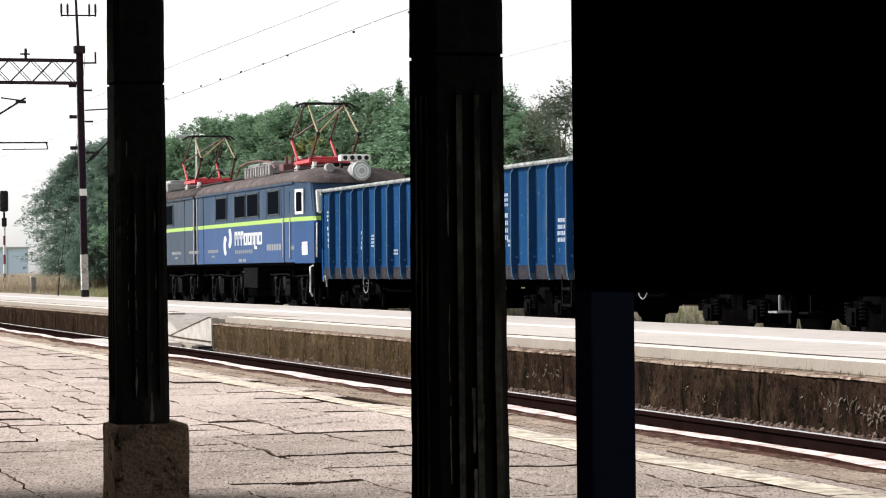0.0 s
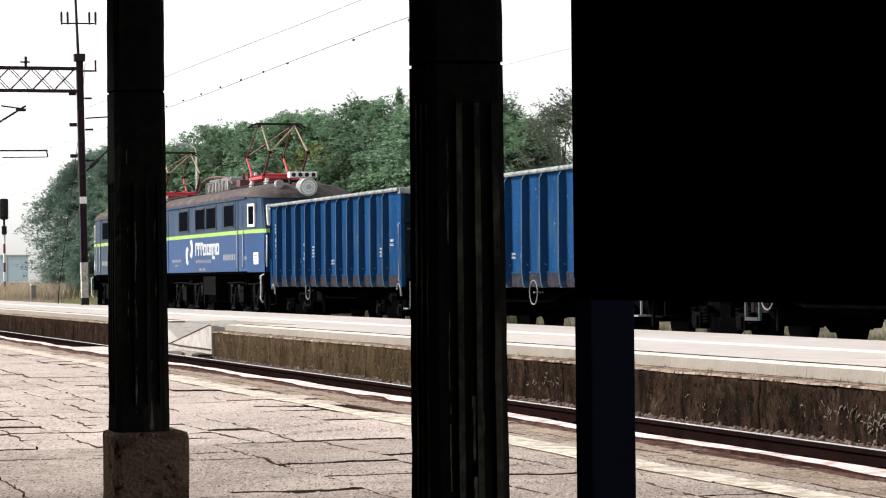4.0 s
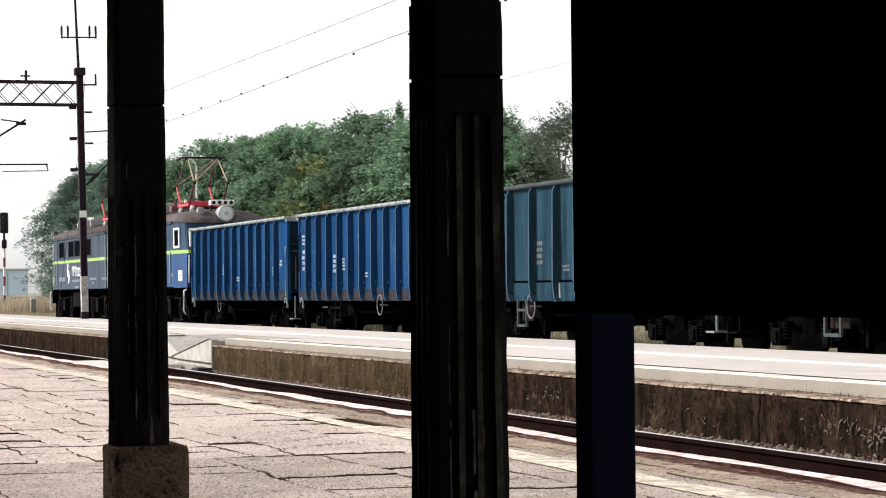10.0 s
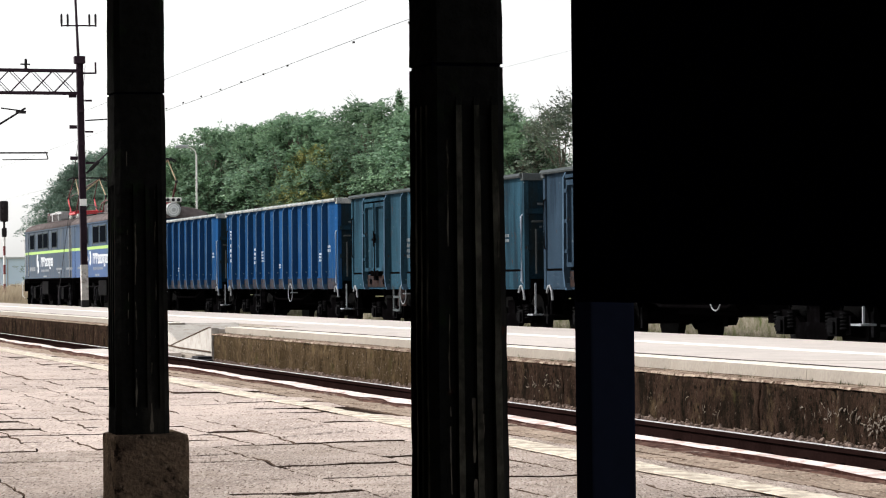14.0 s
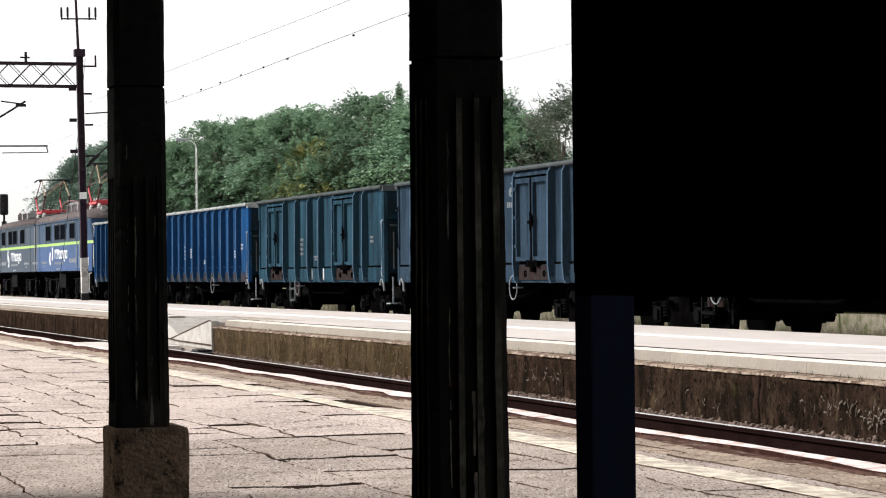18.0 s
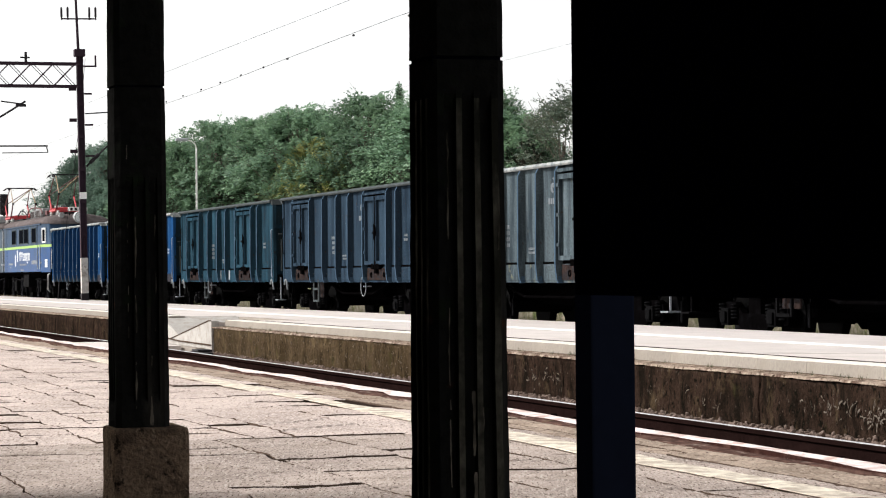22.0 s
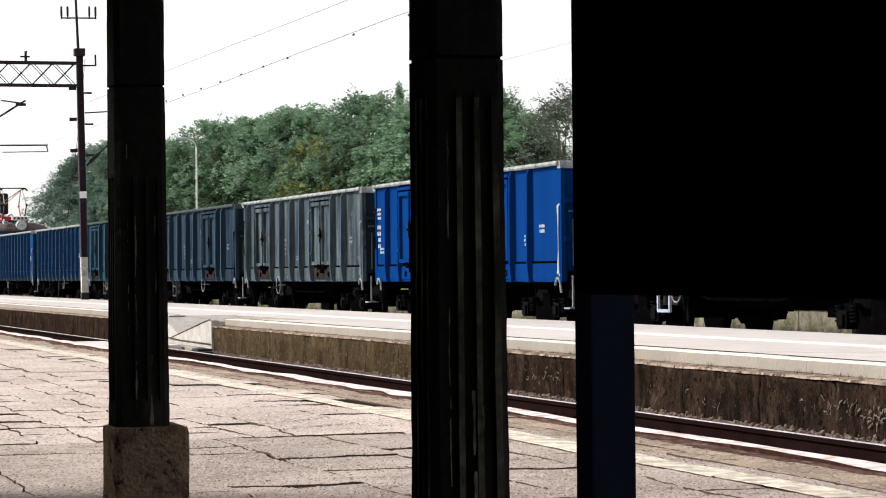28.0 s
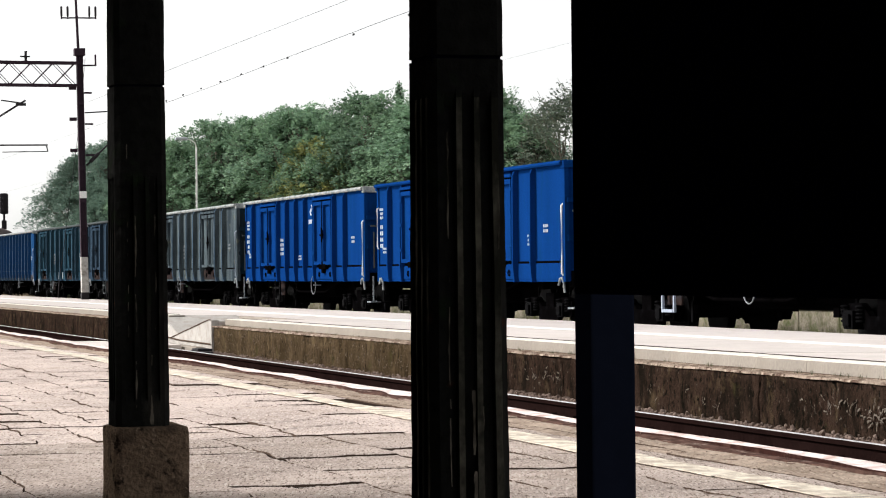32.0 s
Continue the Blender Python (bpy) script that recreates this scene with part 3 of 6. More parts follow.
def build_near_platform():
    """Worn paving: large cracked slabs, then small uneven setts, a crumbling white edge and a worn line."""
    rnd = random.Random(11)
    paving = thing("paving", "cracked uneven grey-brown platform paving slabs", "paving", kind="structure")
    x_in = NEAR_EDGE - .62

    def wob(a, b, amp):
        return amp * noise.noise((a * 3.7, b * 1.3, 2.0)) + amp * .5 * noise.noise((a * 3.7, b * 4.1, 5.0))

    def piece(x0, x1, y0, y1, rx, ry, lift, rough, name="slab"):
        # slabs nearer than y = 14.9 get the paving painted as shaded
        stone = M["edge_red" if x0 >= x_in else "paving_shaded" if y1 < 14.9 else "paving"]
        g = rnd.choice((.003, .004, .006, .009))
        nx, ny = max(2, int((x1 - x0) / rx)), max(2, int((y1 - y0) / ry))
        z0 = lift + rnd.gauss(0, rough)
        tx, ty = rnd.gauss(0, rough * .8), rnd.gauss(0, rough * 1.1)
        crack = rnd.random() < .65 and x1 - x0 > .5
        ca, cc, cs = rnd.uniform(-1.1, 1.1), (rnd.uniform(.25, .75), rnd.uniform(.25, .75)), rnd.uniform(-.007, .007)
        V, F, mi = [], [], []
        for j in range(ny + 1):
            for i in range(nx + 1):
                u, v = i / nx, j / ny
                ym = y0 + (y1 - y0) * v
                xm = x0 + (x1 - x0) * u
                xa, xb = x0 + wob(x0, ym, .05 if x0 > 1 and x0 < x_in - .1 else 0) + g, x1 + wob(x1, ym, .05 if x1 < x_in - .1 else 0) - g
                ya, yb = y0 + wob(y0 + 40, xm, .09) + g, y1 + wob(y1 + 40, xm, .09) - g
                x, y = xa + (xb - xa) * u, ya + (yb - ya) * v
                e = min(v, 1 - v) * (y1 - y0) * .7
                side = min(u, 1 - u) * (x1 - x0)
                z = z0 + tx * (u - .5) + ty * (v - .5) - .005 * math.exp(-e / .012) - .0012 * math.exp(-side / .012)
                z += .0035 * noise.noise((x * 2.3, y * 2.0, 1)) + .0022 * noise.noise((x * 9, y * 5, 1)) + rnd.uniform(-.0011, .0011)
                z += .0055 * noise.noise((x * 2.6, y0 * 3 if v < .5 else y1 * 3, 4)) * math.exp(-e / .035) + .004 * noise.noise((x * 11, y0 * 3 if v < .5 else y1 * 3, 6)) * math.exp(-e / .03)
                if crack:
                    d = (u - cc[0]) * (x1 - x0) * math.sin(ca) + (v - cc[1]) * (y1 - y0) * math.cos(ca) + .03 * noise.noise((x * 5, y * 5, 8))
                    z += cs / (1 + math.exp(-max(-30, min(30, d / .006)))) - .009 * math.exp(-(d / .016) ** 2)
                V.append((x, y, min(z, .012)))
        w = nx + 1
        for j in range(ny):
            for i in range(nx):
                F.append((j * w + i, j * w + i + 1, (j + 1) * w + i + 1, (j + 1) * w + i))
                mi.append(0)
        def skirt(ids, material):
            k = len(V)
            V.extend((V[i][0], V[i][1], -.044) for i in ids)
            for q in range(len(ids) - 1):
                F.append((ids[q], k + q, k + q + 1, ids[q + 1]))
                mi.append(material)
        skirt(list(range(w)), 1)
        skirt([j * w for j in range(ny + 1)][::-1], 1)
        skirt([j * w + nx for j in range(ny + 1)], 1)
        skirt([ny * w + i for i in range(w)][::-1], 0)
        me = bpy.data.meshes.new(name)
        me.from_pydata(V, [], F)
        for m in (stone, M["joint"]):
            me.materials.append(m)
        me.polygons.foreach_set("material_index", mi)
        part(name, me, None, paving)

    def field(xs, y0, y1, steps, rx, ry, lift, rough, name):
        for a, b in zip(xs, xs[1:]):
            y = y0
            while y < y1 - .01:
                e = y + rnd.uniform(*steps)
                e = y1 if e > y1 - steps[0] * .5 else e
                piece(a, b, y, e, rx, ry, lift, rough, name)
                y = e

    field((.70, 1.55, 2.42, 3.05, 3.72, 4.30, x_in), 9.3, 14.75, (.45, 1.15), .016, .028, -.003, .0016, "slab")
    field((.70, 1.05, 1.42, 1.72, 2.06, 2.38, 2.66, 2.98, 3.30, 3.58), 14.75, 25.5, (.34, .75), .03, .05, .000, .0034, "sett")
    field((3.58, 4.22, x_in), 14.75, 25.5, (.5, 1.2), .03, .05, .000, .0030, "slab")
    field((.70, 1.7, 2.6, 3.5, 4.3, x_in), 25.5, 46, (.8, 1.7), .1, .16, .0, .0040, "slab")
    field((x_in + .005, x_in + .155, NEAR_EDGE - .262), 9.3, 30, (.35, 1.3), .016, .03, -.002, .0026, "edge_slab")
    part("slab_sheet", boxes((-3.0, x_in, -14, 9.28, -.07, 0)), M["paving"], paving)
    part("slab_sheet", boxes((-3.0, .68, 9.29, 46.1, -.07, 0)), M["paving"], paving)
    part("slab_sheet", boxes((-3.0, x_in, 46.1, 130, -.07, -.002)), M["paving"], paving)
    edge = thing("platform_edge", "worn whitish platform edge over a reddish crumbling kerb", "platform edge", kind="structure")
    y = -14.0
    while y < 130:
        st = 2.0 if y < 70 else 12
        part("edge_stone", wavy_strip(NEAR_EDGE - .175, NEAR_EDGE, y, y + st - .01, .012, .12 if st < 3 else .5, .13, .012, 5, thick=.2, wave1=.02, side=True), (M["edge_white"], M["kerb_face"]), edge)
        if not 9 <= y < 30:
            part("kerb_strip", wavy_strip(x_in + .02, NEAR_EDGE - .08, y, y + st - .004, -.016, .12 if st < 3 else .5, .035, .026, 8, thick=.03, wave1=0, cols=6), M["edge_red"], edge)
        part("dirt_seam", wavy_strip(NEAR_EDGE - .275, NEAR_EDGE - .18, y, y + st - .004, .004, .12 if st < 3 else .5, .10, .014, 14, thick=.04, wave1=.06, cols=2), M["seam"], edge, "reddish dirt along the edge stones")
        y += st
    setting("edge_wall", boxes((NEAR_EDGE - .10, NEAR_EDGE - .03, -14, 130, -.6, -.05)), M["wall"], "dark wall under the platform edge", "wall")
    line = thing("platform_line", "worn pale yellow line painted along the platform", "painted line", kind="structure")
    y, k = 6.0, 0
    while y < 100:
        st = rnd.uniform(1.2, 3.4)
        part("dash", wavy_strip(4.595 + rnd.uniform(-.012, .012), 4.80, y, y + st, .0085, .1, .055, .003, 20, thick=.004, cols=2), M["line"], line)
        y += st + rnd.uniform(.005, .05)
        k += 1


def kerb_weeds():
    rnd = random.Random(77)
    V, F = [], []
    for _ in range(75):
        cy = rnd.uniform(13, 43)
        cx = rnd.uniform(8.93, 9.04)
        for _ in range(rnd.randint(4, 14)):
            h, a, b = rnd.uniform(.015, .06), rnd.uniform(0, 6.3), rnd.uniform(-.6, .6)
            x, y, k = cx + rnd.uniform(-.02, .02), cy + rnd.uniform(-.05, .05), len(V)
            dx, dy = .004 * math.cos(a), .004 * math.sin(a)
            V += [(x - dx, y - dy, .066), (x + dx, y + dy, .066), (x + b * h, y + b * h * .5, .071 + h)]
            F.append((k, k + 1, k + 2))
    me = bpy.data.meshes.new("weeds")
    me.from_pydata(V, [], F)
    me.materials.append(M["weed"])
    tagged(new("weeds", me), "small dark weeds along the kerb foot", "weeds", kind="stuff")


def stones(name, label, x0, x1, y0, y1, z, count, seed, size=(.018, .045), slope=0.0):
    rnd = random.Random(seed)
    base = bmesh.new()
    bmesh.ops.create_icosphere(base, subdivisions=1, radius=1)
    bv = np.array([v.co[:] for v in base.verts])
    bf = np.array([[v.index for v in f.verts] for f in base.faces])
    base.free()
    rs = np.random.RandomState(seed)
    n = len(bv)
    V, F = [], []
    for i in range(count):
        s = rnd.uniform(*size)
        q = Euler((rnd.uniform(0, 6), rnd.uniform(0, 6), rnd.uniform(0, 6))).to_matrix()
        pts = bv * (1 + rs.uniform(-.25, .25, (n, 1))) * np.array([s, s * rnd.uniform(.7, 1.1), s * rnd.uniform(.6, .9)])
        u = rnd.random()
        c = np.array([x0 + (x1 - x0) * u, rnd.uniform(y0, y1), z + slope * u + rnd.uniform(-.01, .02)])
        V.append(pts @ np.array(q).T + c)
        F.append(bf + i * n)
    me = bpy.data.meshes.new(name)
    me.from_pydata(np.concatenate(V).tolist(), [], np.concatenate(F).tolist())
    me.materials.append(M["ballast"])
    return tagged(new(name, me), label, "ballast", kind="stuff")


def build_canopy():
    # roof and walls out of view, added to keep light off the columns
    setting("canopy_roof", boxes((-3.4, 2.6, -12, 12.0, 3.55, 3.72), (2.35, 2.6, -12, 12.0, 3.30, 3.55), (1.8, 2.0, -12, 12.0, 3.30, 3.55)), M["canopy"], "unseen dark canopy roof added over the columns to block light", "canopy")
    setting("station_wall", boxes((-3.5, -3.2, -12, 14, -.5, 4.4), (-3.5, 4.5, -12.3, -12, -.5, 4.4)), M["building"], "unseen dark station wall added by the canopy to block light", "wall")


def column_shaft(w0, w1, z0, z1, flute0, flute1, n=26):
    """A tapering square shaft with chamfered corners and three shallow flutes on each side."""
    def outline(w, f):
        h, c = w / 2, w * .10
        side = [(-h + c, 0)]
        for i in range(3):
            cx = (-1 + i) * w * .235
            hw, d = w * .080, w * .085 * f
            side += [(cx - hw, 0), (cx - hw * .84, d), (cx + hw * .84, d), (cx + hw, 0)]
        side += [(h - c, 0)]
        pts = []
        for q in range(4):
            a = q * math.pi / 2
            for u, d in side:
                x, y = u, -(h - d)
                pts.append((x * math.cos(a) - y * math.sin(a), x * math.sin(a) + y * math.cos(a)))
        return pts
    bm = bmesh.new()
    rings, grooved = [], []
    for i in range(n + 1):
        z = z0 + (z1 - z0) * i / n
        w = w0 + (w1 - w0) * i / n
        f = min(1, max(0, (z - flute0) / .04)) * min(1, max(0, (flute1 - z) / .04))
        grooved.append(f > .5)
        row = []
        for x, y in outline(w, f):
            d = 1 + .018 * noise.noise((x * 9, y * 9, z * 3)) + .014 * noise.noise((x * 40, y * 40, z * 16))
            row.append(bm.verts.new((x * d, y * d, z)))
        rings.append(row)
    k = len(rings[0])
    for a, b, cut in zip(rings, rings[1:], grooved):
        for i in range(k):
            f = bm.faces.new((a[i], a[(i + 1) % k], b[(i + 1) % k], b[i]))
            # near column only: ridge beside each flute painted lighter, as if lit
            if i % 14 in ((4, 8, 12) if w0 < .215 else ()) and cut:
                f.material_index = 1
    bm.faces.new(rings[0][::-1])
    bm.faces.new(rings[-1])
    return bm


def build_column(x, y, plinth, joint, block, flute1, w, label, runs=()):
    col = thing("canopy_column", label, "column", "canopy columns", at=(x, y, 0))
    if plinth:
        bm = boxes((-.130, .190, -.15, .17, -.03, plinth), bevel=.022)
        bmesh.ops.subdivide_edges(bm, edges=[e for e in bm.edges if e.calc_length() > .2], cuts=6, use_grid_fill=True)
        for v in bm.verts:
            v.co += Vector((noise.noise(v.co * 9), noise.noise(v.co * 9 + Vector((5, 0, 0))), noise.noise(v.co * 9 + Vector((0, 5, 0))))) * .006
        part("plinth", bm, M["plinth"], col, "chipped grey-brown concrete plinth", smooth=False)
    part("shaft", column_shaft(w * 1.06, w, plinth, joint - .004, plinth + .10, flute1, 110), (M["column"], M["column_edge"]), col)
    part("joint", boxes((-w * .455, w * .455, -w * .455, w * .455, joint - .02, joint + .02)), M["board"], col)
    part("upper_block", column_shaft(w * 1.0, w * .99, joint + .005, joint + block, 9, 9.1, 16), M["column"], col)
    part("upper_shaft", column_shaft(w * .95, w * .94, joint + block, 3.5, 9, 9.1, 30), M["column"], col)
    # thin irregular lime runs down the face towards the platform end
    for u, z0, z1, width, k in runs:
        bm = bmesh.new()
        prev, n = None, int((z1 - z0) / .012)
        for i in range(n + 1):
            z = z0 + (z1 - z0) * i / n
            b = width * (.45 + 1.1 * noise.noise((u * 40, z * 7, k)) + .6 * noise.noise((u * 40, z * 31, k)))
            if b < .0008:
                prev = None
                continue
            c = u + .004 * noise.noise((z * 6, k, 1)) + .002 * noise.noise((z * 30, k, 2))
            y0 = -w / 2 * (1.06 - .06 * (z - plinth) / (joint - plinth)) - .0035
            cur = [bm.verts.new((c + q, y0, z)) for q in (-b, b)]
            if prev:
                bm.faces.new((prev[0], prev[1], cur[1], cur[0]))
            prev = cur
        part("lime_run", bm, M["lime"], col, "thin pale lime run")
    return col


def build_board():
    board = thing("notice_board", "black backlit notice board on dark blue steel posts", "notice board")
    x, y1 = 1.914, 5.13
    for yy in (y1, y1 - 2.0):
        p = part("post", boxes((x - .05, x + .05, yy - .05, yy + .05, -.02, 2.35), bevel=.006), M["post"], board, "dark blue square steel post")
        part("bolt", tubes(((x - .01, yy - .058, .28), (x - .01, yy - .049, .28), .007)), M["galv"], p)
    # panel and frame bars coloured as a silhouette against the light
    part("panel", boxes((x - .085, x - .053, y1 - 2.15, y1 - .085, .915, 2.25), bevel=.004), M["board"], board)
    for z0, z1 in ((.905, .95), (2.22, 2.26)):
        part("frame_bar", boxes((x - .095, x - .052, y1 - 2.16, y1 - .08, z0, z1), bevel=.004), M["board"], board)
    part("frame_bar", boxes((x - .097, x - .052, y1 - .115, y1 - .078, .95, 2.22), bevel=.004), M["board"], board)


# ---- the freight train ----
HALF = 7.02   # half a wagon over its buffers


def wheelset_mesh(r, smooth=True):
    bm = bmesh.new()
    for s in (-1, 1):
        x = s * .75
        tube(bm, (x - .065, 0, 0), (x + .065, 0, 0), r, 28)
        tube(bm, (x - s * .065, 0, 0), (x - s * .095, 0, 0), r + .03, 28)
        tube(bm, (x + s * .065, 0, 0), (x + s * .12, 0, 0), r * .32, 14)
    tube(bm, (-1.0, 0, 0), (1.0, 0, 0), .08, 12)
    return mesh_of("wheelset", bm, M["wheel"])


def spring_mesh(h, r):
    bm = bmesh.new()
    for k in range(5):
        ring(bm, (0, 0, h * (k + .5) / 5), "z", r, .018, 10, 5)
    tube(bm, (0, 0, 0), (0, 0, h), r * .55, 8)
    return mesh_of("spring", bm, M["gear"])


def build_shared():
    S = {}
    S["wheelset"] = wheelset_mesh(.46)
    S["loco_wheelset"] = wheelset_mesh(.625)
    S["spring"] = spring_mesh(.26, .07)
    S["loco_spring"] = spring_mesh(.34, .085)
    # side frame of a two-axle cast bogie, seen from its flank
    prof = [(-1.28, .36), (-1.28, .62), (-1.05, .70), (-.70, .70), (-.42, .52), (.42, .52), (.70, .70), (1.05, .70), (1.28, .62), (1.28, .36), (1.12, .34), (1.10, .56),
            (.72, .56), (.62, .36), (.42, .24), (-.42, .24), (-.62, .36), (-.72, .56), (-1.10, .56), (-1.12, .34)]
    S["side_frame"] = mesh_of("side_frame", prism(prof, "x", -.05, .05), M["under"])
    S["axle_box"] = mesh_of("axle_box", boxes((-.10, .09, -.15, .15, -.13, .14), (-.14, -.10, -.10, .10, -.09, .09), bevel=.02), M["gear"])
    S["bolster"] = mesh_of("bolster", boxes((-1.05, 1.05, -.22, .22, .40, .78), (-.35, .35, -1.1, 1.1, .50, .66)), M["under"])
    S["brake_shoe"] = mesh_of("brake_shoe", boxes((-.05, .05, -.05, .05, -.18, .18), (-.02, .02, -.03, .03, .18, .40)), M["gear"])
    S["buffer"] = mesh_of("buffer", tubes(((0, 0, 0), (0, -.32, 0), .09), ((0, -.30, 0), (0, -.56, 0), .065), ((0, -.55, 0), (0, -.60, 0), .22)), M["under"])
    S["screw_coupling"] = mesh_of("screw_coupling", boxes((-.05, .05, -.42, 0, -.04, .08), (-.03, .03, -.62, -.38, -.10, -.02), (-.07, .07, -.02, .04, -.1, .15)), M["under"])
    bm = bmesh.new()
    ring(bm, (0, 0, 0), "x", .23, .012, 22, 6)
    tube(bm, (0, 0, 0), (.2, 0, 0), .02, 6)
    S["brake_wheel"] = mesh_of("brake_wheel", bm, M["faded"])
    return S


SPIN = []   # (wheelset, radius) to be keyed


def bogie(root, y, S):
    b = part("bogie", S["bolster"], None, root, "shade-black cast two-axle bogie", at=(0, y, 0))
    for s in (-1, 1):
        part("side_frame", S["side_frame"], None, b, at=(s * 1.02, 0, 0))
        for yy in (-.9, .9):
            part("axle_box", S["axle_box"], None, b, "dusty grey axle box", at=Matrix.Translation((s * 1.08, yy, .46)) @ pose(0, 0, 0, 0, 0, 0 if s < 0 else 180))
            for o in (-.24, .24):
                part("spring", S["spring"], None, b, at=(s * 1.08, yy + o, .42))
            for o in (-.54, .54):
                part("brake_shoe", S["brake_shoe"], None, b, at=(s * .76, yy + o, .50))
    for yy in (-.9, .9):
        w = part("wheelset", S["wheelset"], None, b, at=(0, yy, .46))
        SPIN.append((w, .46))


def rib_bm(zb, zt, deep):
    bm = bmesh.new()
    # deeper at the foot, thinner towards the rim
    pts = [(0, zb), (-.8 * deep, zb), (-deep, zb + .30), (-.9 * deep, zt - .10), (-.55 * deep, zt), (0, zt)]
    lo, hi = [[bm.verts.new((x, s, z)) for x, z in pts] for s in (-.034, .034)]
    k = len(pts)
    for i in range(k):
        bm.faces.new((lo[i], lo[(i + 1) % k], hi[(i + 1) % k], hi[i]))
    for f in bm.faces:
        if len(f.verts) == 4 and sum(v.co.x for v in f.verts) < -2.7 * deep:
            f.material_index = 1
    bm.faces.new(lo[::-1])
    bm.faces.new(hi)
    return bm


def markings(root, side, rows, rnd, bright):
    """Illegible white lettering as short bars: (y, z, width, height, lines)."""
    for y, z, w, h, n in rows:
        bm = bmesh.new()
        for i in range(n):
            zz = z - i * h * 1.6
            u = 0.0
            while u < w:
                ww = rnd.uniform(.5, 1.4) * h * .8
                box(bm, side * 1.4075 - .0015, side * 1.4075 + .0015, y + u, y + u + ww, zz, zz + h)
                u += ww + h * .45
        part("lettering", bm, M["pale_mark" if bright else "faint_mark"], root, "small illegible white lettering")["kind"] = "stuff"


def wagon(index, style, paint, rim, label, S, extras):
    """An open high-sided wagon. style 'plain': evenly ribbed; 'doors': two pairs of side doors."""
    rnd = random.Random(100 + index)
    root = thing("open_wagon", label, "freight wagon", "wagons of the freight train")
    L, zb, zt = 6.40, 1.02, 3.16
    o = -extras["shift"]
    P = M[paint]
    low = 1.36 if style == "doors" else 1.28
    # all but royal ends are painted darker than their sides, as if shaded
    ends = P if paint == "royal" else M["end_shade_grime"]
    lower = M["sill"] if paint == "blue" else P
    # shell
    for s in (-1, 1):
        part("side_wall", boxes((min(s * 1.375, s * 1.40), max(s * 1.375, s * 1.40), -L, L, low, zt)), P, root)
        part("side_sill", boxes((s * 1.40 - .02, s * 1.40 + .02, -L, L, zb + .02, low - .015), (s * 1.37 - .04, s * 1.37 + .04, -L, L, zb - .02, zb + .06)), lower, root, "dirty lower sill plate")
        if style == "plain":
            part("sill_ledge", boxes((min(s * 1.36, s * 1.43), max(s * 1.36, s * 1.46), -L, L, low - .015, low + .02)), P, root)
        else:
            # no groove is cut: a dark strip paints the shadow line over the sill
            part("sill_groove", boxes((s * 1.394 - .016, s * 1.394 + .016, -L, L, low - .04, low + .028)), M["under"], root, "dark strip painted as the shade line above the sill")
        bm = prism([(s * 1.33, zt - .01), (s * 1.50, zt - .01), (s * 1.52, zt + .02), (s * 1.49, zt + .068), (s * 1.38, zt + .082), (s * 1.33, zt + .06)], "y", -L - .02, L + .02)
        part("top_rail", bm, M[rim], root, "worn top rail")
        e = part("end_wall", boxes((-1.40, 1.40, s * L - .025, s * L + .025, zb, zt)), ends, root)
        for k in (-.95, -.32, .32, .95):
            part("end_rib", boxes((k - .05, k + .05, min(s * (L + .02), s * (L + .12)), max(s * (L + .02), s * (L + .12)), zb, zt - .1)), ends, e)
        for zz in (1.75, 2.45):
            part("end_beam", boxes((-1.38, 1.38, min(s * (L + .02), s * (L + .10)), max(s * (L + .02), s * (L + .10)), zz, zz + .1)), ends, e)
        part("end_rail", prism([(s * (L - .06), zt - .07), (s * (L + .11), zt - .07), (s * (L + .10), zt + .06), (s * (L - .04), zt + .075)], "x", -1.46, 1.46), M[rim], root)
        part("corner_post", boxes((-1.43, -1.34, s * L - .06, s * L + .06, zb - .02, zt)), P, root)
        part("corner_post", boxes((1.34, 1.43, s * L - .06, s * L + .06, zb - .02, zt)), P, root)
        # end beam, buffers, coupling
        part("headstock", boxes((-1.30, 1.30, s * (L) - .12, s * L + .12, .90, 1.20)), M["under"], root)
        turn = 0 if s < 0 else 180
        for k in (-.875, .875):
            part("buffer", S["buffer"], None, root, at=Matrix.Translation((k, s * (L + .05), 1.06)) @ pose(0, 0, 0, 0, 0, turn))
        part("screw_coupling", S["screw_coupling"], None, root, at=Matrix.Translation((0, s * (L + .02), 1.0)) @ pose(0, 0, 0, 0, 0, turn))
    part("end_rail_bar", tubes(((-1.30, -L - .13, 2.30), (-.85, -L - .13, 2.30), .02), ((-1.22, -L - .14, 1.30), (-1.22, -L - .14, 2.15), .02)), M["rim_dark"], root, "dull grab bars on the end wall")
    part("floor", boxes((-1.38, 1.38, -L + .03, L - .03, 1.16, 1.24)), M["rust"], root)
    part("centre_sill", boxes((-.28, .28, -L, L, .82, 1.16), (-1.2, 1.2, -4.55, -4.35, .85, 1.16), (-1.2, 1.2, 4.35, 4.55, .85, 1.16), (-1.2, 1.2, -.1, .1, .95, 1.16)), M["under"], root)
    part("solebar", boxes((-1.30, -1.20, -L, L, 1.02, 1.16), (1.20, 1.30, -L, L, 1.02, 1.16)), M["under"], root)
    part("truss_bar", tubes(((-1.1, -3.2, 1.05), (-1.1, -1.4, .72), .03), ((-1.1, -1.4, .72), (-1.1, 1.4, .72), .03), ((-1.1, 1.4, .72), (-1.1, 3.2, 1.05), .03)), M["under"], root)
